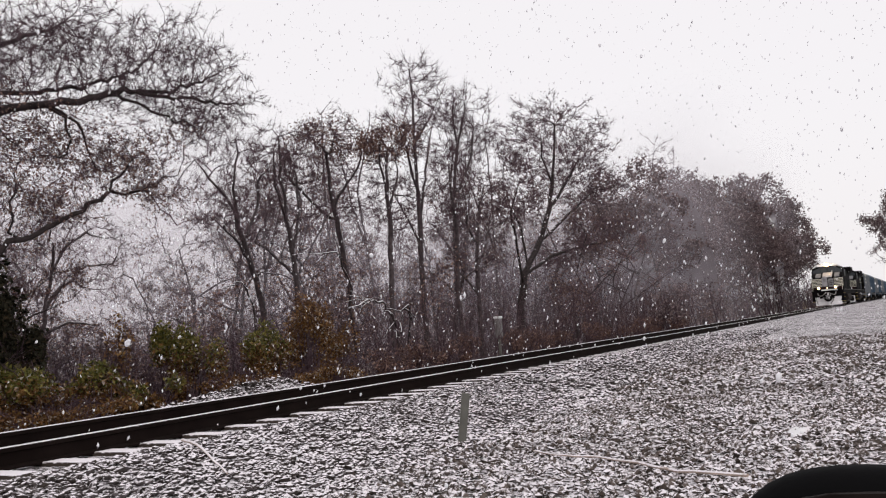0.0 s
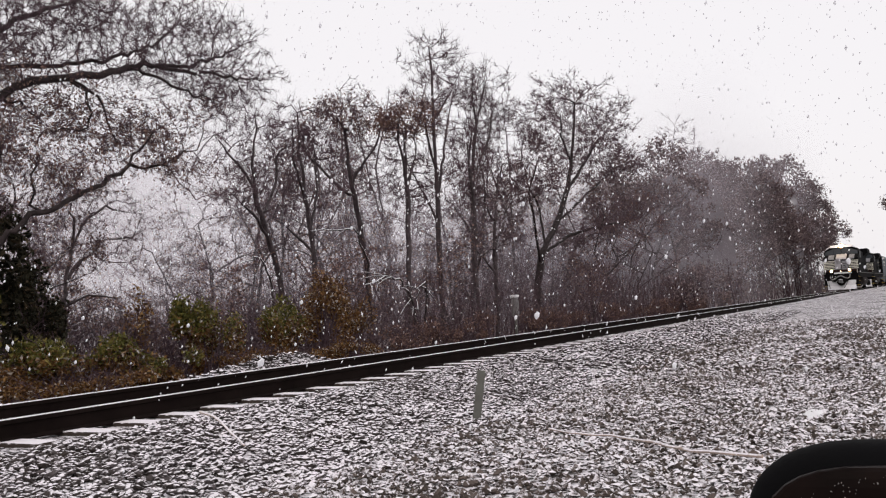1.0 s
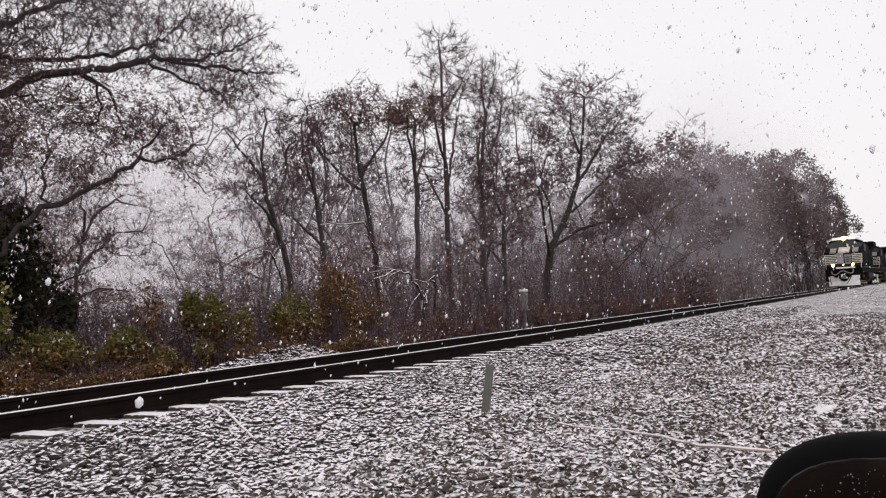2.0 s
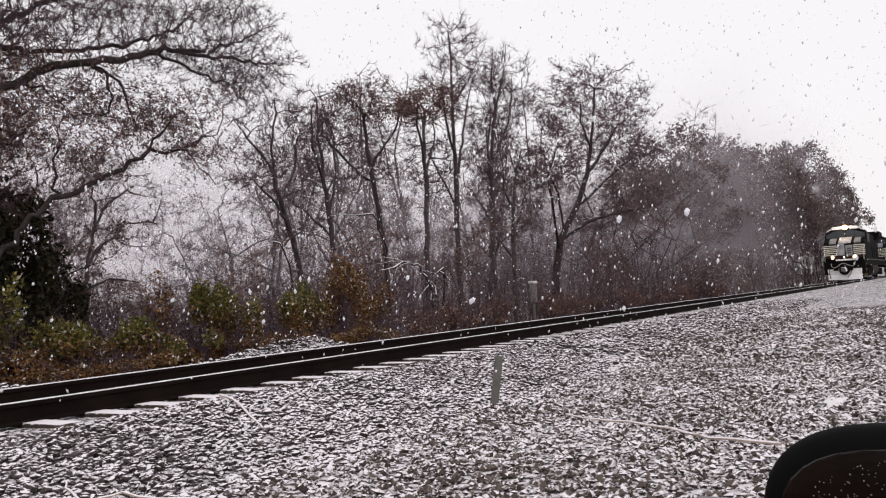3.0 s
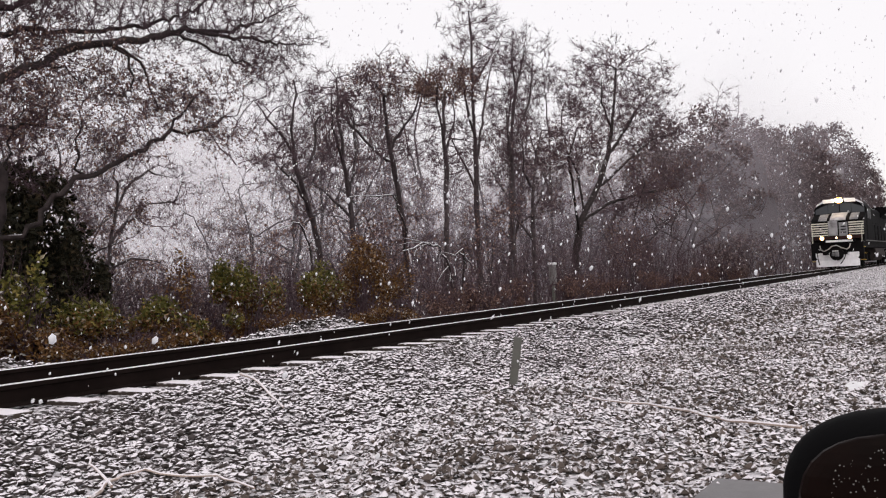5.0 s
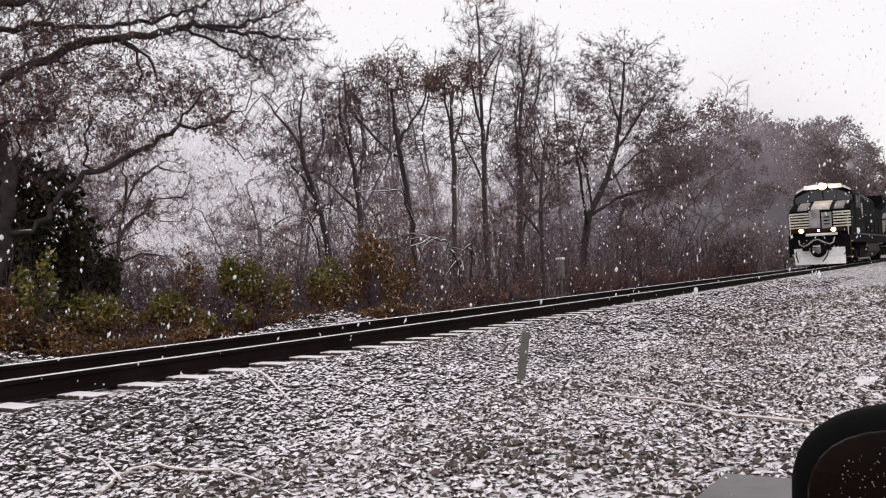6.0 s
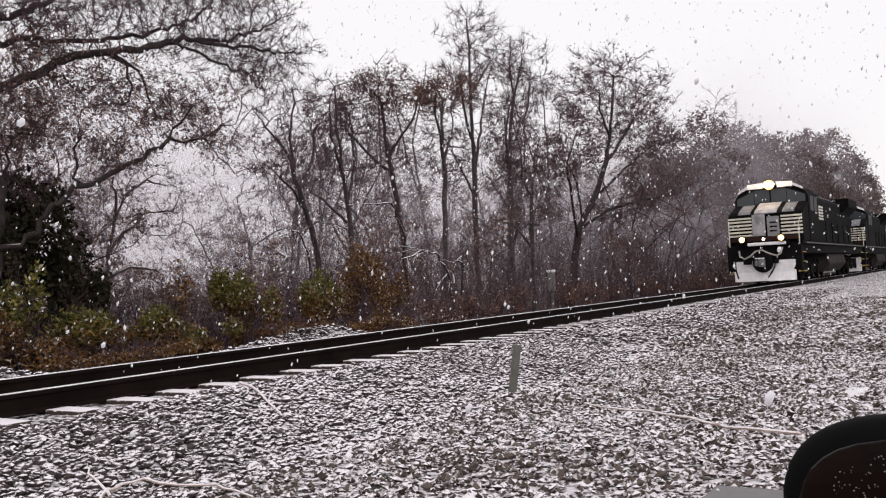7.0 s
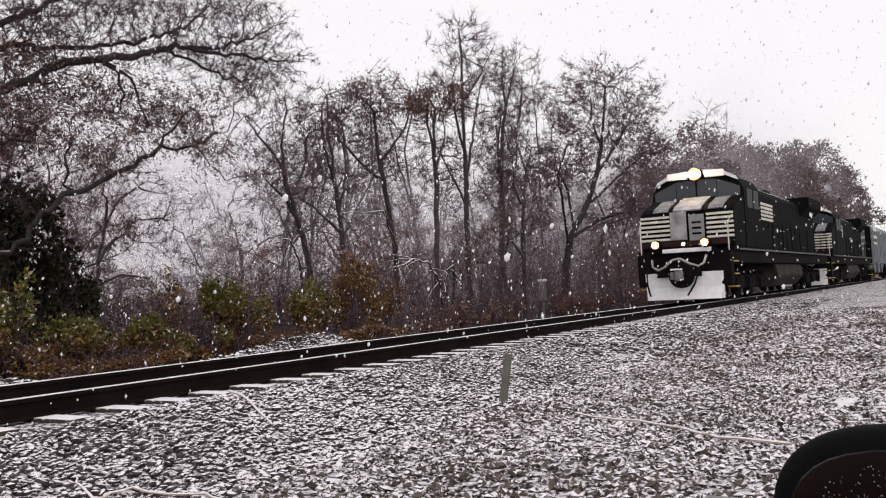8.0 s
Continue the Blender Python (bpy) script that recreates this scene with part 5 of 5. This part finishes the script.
    for y in (-0.12, 0.10):
        part("lens", cyl(bmesh.new(), (2.2, y, 4.33), (2.27, y, 4.33), 0.1, n=16), WARM, lampbox, "glowing warm headlight")
    # one wider added disc glows as the halo of both headlight lenses
    part("reflector", cyl(bmesh.new(), (2.235, -0.01, 4.33), (2.258, -0.01, 4.33), 0.21, n=24), HALO, lampbox, "orange glowing disc standing in for the lamp's halo")
    for a, b in ((-1.45, -0.70), (-0.68, -0.03), (0.03, 0.68), (0.70, 1.45)):
        bm = bmesh.new()
        cut = (lambda y: 4.16 - max(0, abs(y) - 0.6) * 0.42)
        lo = (lambda y: 3.56 - max(0, abs(y) - 0.4) * 0.14)
        vs = [bm.verts.new((2.43, a, lo(a))), bm.verts.new((2.43, b, lo(b))), bm.verts.new((2.43, b, cut(b))), bm.verts.new((2.43, a, cut(a)))]
        ext = bmesh.ops.extrude_face_region(bm, geom=[bm.faces.new(vs)])
        bmesh.ops.translate(bm, vec=(0.015, 0, 0), verts=[g for g in ext["geom"] if isinstance(g, bmesh.types.BMVert)])
        bmesh.ops.recalc_face_normals(bm, faces=bm.faces[:])
        part("windscreen", bm, GLASS, cab, "dark windscreen pane")
    for y in (-1.56, 1.545):
        for x0 in (2.9, 3.9):
            part("side_window", boxed(x0, x0 + 0.8, y, y + 0.015, 3.1, 3.75, 0.004), SIDEGLASS, cab)
    # long hood, radiator wings, roof gear
    body = [(-0.95, 1.72), (0.95, 1.72), (0.95, 3.95), (0.75, 4.2), (-0.75, 4.2), (-0.95, 3.95)]
    longhood = part("long_hood", cross(bmesh.new(), body, 5.1, 21.0, 0.03), BLACK, top)
    part("radiator", cross(bmesh.new(), [(-0.95, 3.55), (-1.4, 3.95), (-1.4, 4.42), (1.4, 4.42), (1.4, 3.95), (0.95, 3.55)], 17.0, 20.9, 0.03), BLACK, top)
    part("equipment_cabinet", boxed(5.1, 8.6, -1.42, 1.42, 1.72, 2.55, 0.03), BLACK, top)
    for k in range(5):
        part("stripe", boxed(stripes_at, stripes_at + 2.6, -0.985, -0.948, 2.95 + k * 0.15, 3.04 + k * 0.15), WHITE, longhood)
    for k in range(11):
        x = 5.3 + k * 1.0
        part("hood_door", boxed(x, x + 0.92, -0.975, -0.945, 1.85, 3.1, 0.01), BLACK, longhood)
    part("exhaust_stack", boxed(12.2, 13.4, -0.35, 0.35, 4.19, 4.5, 0.03), GRIME, top)
    part("horn", cyl(bmesh.new(), (5.5, -0.3, 4.48), (6.1, -0.3, 4.48), 0.1, 0.03), GRIME, top)
    part("roof_box", boxed(5.15, 6.2, -0.8, 0.8, 4.18, 4.4, 0.04), BLACK, top)
    part("hood_snow", boxed(7.0, 16.0, -0.7, 0.7, 4.2, 4.225, 0.01), PACKED, top, "thin snow along the hood roof")
    # tanks, steps, rails
    part("fuel_tank", cross(bmesh.new(), [(-1.35, 1.2), (-1.45, 0.7), (-1.1, 0.32), (1.1, 0.32), (1.45, 0.7), (1.35, 1.2)], 8.1, 13.9, 0.04), TANK, top, "dusty grey-brown fuel tank")
    for side in (-1, 1):
        for x in (0.62, 21.0):
            for z in (0.45, 0.85, 1.25):
                part("step", boxed(x, x + 0.55, side * 1.4 - 0.14, side * 1.4 + 0.14, z, z + 0.04), YELLOW, top)
        part("step_well", boxed(0.58, 1.2, side * 1.26 - 0.02, side * 1.26 + 0.02, 0.4, 1.6), GRIME, top)
        bm = bmesh.new()
        pipe(bm, [(0.5, side * 1.42, 0.9), (0.5, side * 1.42, 2.55), (0.85, side * 1.5, 2.75)], 0.022, 6)
        part("grab_rail", bm, WHITE, top, "white grab rail")
        part("handrail", pipe(bmesh.new(), [(5.2, side * 1.5, 2.75), (13, side * 1.5, 2.75), (21.2, side * 1.5, 2.75)], 0.02, 6), BLACK, top)
        for k in range(9):
            x = 5.2 + k * 2.0
            part("stanchion", cyl(bmesh.new(), (x, side * 1.5, 1.7), (x, side * 1.5, 2.75), 0.018, n=6), BLACK, top)
        part("sill_stripe", boxed(1.4, 21.5, side * 1.553 - 0.004, side * 1.553 + 0.004, 1.635, 1.69), plain("dull_white_line", (0.10, 0.095, 0.09)), top, "thin pale line along the sill")
    bogie(top, 4.1)
    bogie(top, 17.9)
    return top


def hopper_car(label, paint, banded):
    """A covered hopper with ribs and a rounded roof."""
    top = tagged(new("freight_car"), label, "freight car", "freight cars of the train")
    body = [(-1.5, 1.3), (1.5, 1.3), (1.5, 3.9), (1.2, 4.3), (0.6, 4.5), (-0.6, 4.5), (-1.2, 4.3), (-1.5, 3.9)]
    part("body", cross(bmesh.new(), body, 0.9, 16.6, 0.05), paint, top)
    for k in range(13):
        x = 1.3 + k * 1.24
        part("rib", boxed(x, x + 0.12, -1.56, -1.5, 1.3, 3.9), paint, top)
    for k in range(4):
        x = 2.6 + k * 3.2
        part("chute", prism(bmesh.new(), [(x, 1.3), (x + 2.6, 1.3), (x + 1.7, 0.55), (x + 0.9, 0.55)], -1.0, 1.0), paint, top)
        part("hatch", cyl(bmesh.new(), (x + 1.2, 0, 4.5), (x + 1.2, 0, 4.62), 0.45), paint, top)
    part("roof_snow", boxed(1.0, 16.5, -0.55, 0.55, 4.5, 4.53, 0.01), PACKED, top, "snow on the roof")
    if banded:
        for z, h in ((3.75, 0.28), (3.2, 0.2), (2.75, 0.16)):
            part("band", boxed(0.87, 0.9, -1.35, 1.35, z, z + h), WHITE, top, "white band on the car end")
            part("band", boxed(1.0, 3.4, -1.585, -1.565, z, z + h), WHITE, top, "white band on the car side")
    part("underframe", boxed(0.4, 17.1, -0.6, 0.6, 0.95, 1.3, 0.03), GRIME, top)
    part("ladder", boxed(0.7, 0.76, -1.4, -1.0, 1.2, 4.1), GRIME, top)
    part("coupler", boxed(-0.1, 0.5, -0.15, 0.15, 0.8, 1.05, 0.03), GRIME, top)
    bogie(top, 2.4, 2, 1.75)
    bogie(top, 15.1, 2, 1.75)
    return top


lead = locomotive("black diesel locomotive with white nose stripes and lit headlights")
second = locomotive("black diesel locomotive with white nose stripes coupled behind the leader")
for o in second.children_recursive:      # its lamps are out
    if o.data.materials[0] in (WARM, SOFTWARM, HALO):
        o.data.materials[0] = GLASS
TRAIN = [(lead, 0.0, 0.53), (second, 22.3, 0.53)]
car = hopper_car("grey covered hopper car with white bands", CARGREY, True)
blue = hopper_car("dull blue covered hopper car with snow on its roof", CARBLUE, False)
TRAIN += [(car, 44.7, 0.53), (blue, 62.2, 0.53)]
for k in range(6):
    TRAIN.append((copy_thing(blue if k % 2 else car, Matrix.Identity(4)), 79.7 + 17.5 * k, 0.53))


# ------------------------------------------------------------------ falling snow
def snowfall(seed, count, near, far, r0, r1, drift):
    """Flakes through the air over the whole fall, each a small drawn-out grain along its way down."""
    rng = np.random.default_rng(seed)
    way = np.array(drift, float)
    way /= np.linalg.norm(way)
    a = np.radians(rng.uniform(26, 96, count))
    d = np.sqrt(rng.uniform(near ** 2, far ** 2, count))
    c = np.stack([d * np.sin(a), d * np.cos(a), rng.uniform(-1.0, 1.2 + 0.33 * far - drift[2] * 8.0, count)], 1) - np.array(drift) * np.array([8.0, 8.0, 0.0]) * rng.uniform(0, 1, (count, 1))
    s = rng.uniform(r0, r1, (count, 1)) * rng.choice([0.7, 1.0, 1.0, 1.5], (count, 1))
    tip = way + rng.normal(0, 0.22, (count, 3))
    tip /= np.linalg.norm(tip, axis=1)[:, None]
    if far < 10:
        ball, sides = stone_shape(seed + 50, 0.9)
        pts = (c[:, None, :] + ball[None] * s[:, None, :] * 0.9 + (ball @ way)[None, :, None] * tip[:, None, :] * s[:, None, :] * 0.9).reshape(-1, 3)
        k = len(ball)
        ob = new("falling_snow", link_mesh("falling_snow", pts.tolist(), [(k * i + p, k * i + q, k * i + r) for i in range(count) for p, q, r in sides], FLAKE, smooth=True))
        return tagged(ob, "wet white snowflakes falling through the air", "snow", kind="stuff"), drift
    way = tip
    side = np.cross(way, [0.3, 0.9, 0.2])
    third = np.cross(way, side)
    pts = np.stack([c + way * s * 1.9, c - way * s * 1.9, c + side * s, c - side * s, c + third * s, c - third * s], 1).reshape(-1, 3)
    tri = [(0, 2, 4), (0, 4, 3), (0, 3, 5), (0, 5, 2), (1, 4, 2), (1, 3, 4), (1, 5, 3), (1, 2, 5)]
    faces = [(6 * i + p, 6 * i + q, 6 * i + r) for i in range(count) for p, q, r in tri]
    ob = new("falling_snow", link_mesh("falling_snow", pts.tolist(), faces, FLAKE))
    return tagged(ob, "wet white snowflakes falling through the air", "snow", kind="stuff"), drift


FLAKE, _n, _l, _b = material("snowflake", 0.9)
_b.inputs["Base Color"].default_value = (0.86, 0.87, 0.90, 1)
_thin, _both = _n.new("ShaderNodeBsdfTranslucent"), _n.new("ShaderNodeMixShader")
_thin.inputs["Color"].default_value = (0.95, 0.95, 0.97, 1)
_l.new(_b.outputs[0], _both.inputs[1])
_l.new(_thin.outputs[0], _both.inputs[2])
_l.new(_both.outputs[0], _n["Material Output"].inputs["Surface"])
FALLS = [snowfall(1, 2600, 1.8, 8.0, 0.004, 0.0075, (-0.30, 0.2, -1.6)), snowfall(2, 10000, 8.0, 24.0, 0.007, 0.014, (-0.25, 0.1, -1.5)),
         snowfall(3, 4200, 24.0, 60.0, 0.010, 0.02, (-0.2, 0.1, -1.4))]

# ------------------------------------------------------------------ ties, and single stones nearest the car
for k in range(140):
    o = new("tie", tie_mesh)
    o.parent = track
    o.location = (-3 + k * 0.6 + random.Random(k).gauss(0, 0.02), TRACK + random.Random(k + 500).gauss(0, 0.02), 0)
    o.rotation_euler = (0, 0, random.Random(k + 900).gauss(0, 0.012))
far_ties = bmesh.new()
for k in range(350):
    box(far_ties, 81 + k * 0.6, 81.23 + k * 0.6, TRACK - 1.3, TRACK + 1.3, -0.35, -0.185)
tagged(part("far_ties", far_ties, TIE, track), kind="stuff")

stone_meshes = []
for vs, fs in SHAPES:
    stone_meshes.append(link_mesh("ballast_stone", vs.tolist(), fs, STONE))
bed = tagged(new("ballast_bed"), "single loose ballast stones dusted with snow", "ballast", kind="structure")
pick = random.Random(9)
for x, y, s in strewn(280, 3.0, 6.0, 4.4, 6.6, 0.026, 0.038, 21):
    o = new("stone", pick.choice(stone_meshes))
    o.parent = bed
    o.matrix_basis = pose(x, y, ground_z(x, y) + s * 0.55, pick.uniform(-25, 25), pick.uniform(-25, 25), pick.uniform(0, 360)) @ Matrix.Scale(s, 4)


# ------------------------------------------------------------------ what moves
RUN = [(0.0, 97.9), (1.5, 87.0), (3.0, 75.3), (4.0, 67.2), (5.0, 58.7), (6.0, 48.9), (6.5, 43.5), (7.0, 38.1), (7.5, 32.9), (8.0, 27.6)]


def motions():
    """The train rolls along the track, its wheels turning; the snow falls."""
    fine = [k * 0.05 for k in range(161)]
    for thing, back, radius in TRAIN:
        walk(thing, [(t, pose(s + back, TRACK, 0.012)) for t, s in RUN])
        if back < 40:
            for axle in [o for o in thing.children if o.name.startswith("wheelset")]:
                p = axle.location.copy()
                walk(axle, [(t, Matrix.Translation(p) @ Matrix.Rotation((lerp(t, RUN) - RUN[0][1]) / radius, 4, "Y")) for t in fine])
    for ob, d in FALLS:
        walk(ob, [(0.0, pose(0, 0, 0)), (8.0, pose(d[0] * 8, d[1] * 8, d[2] * 8))])


motions()
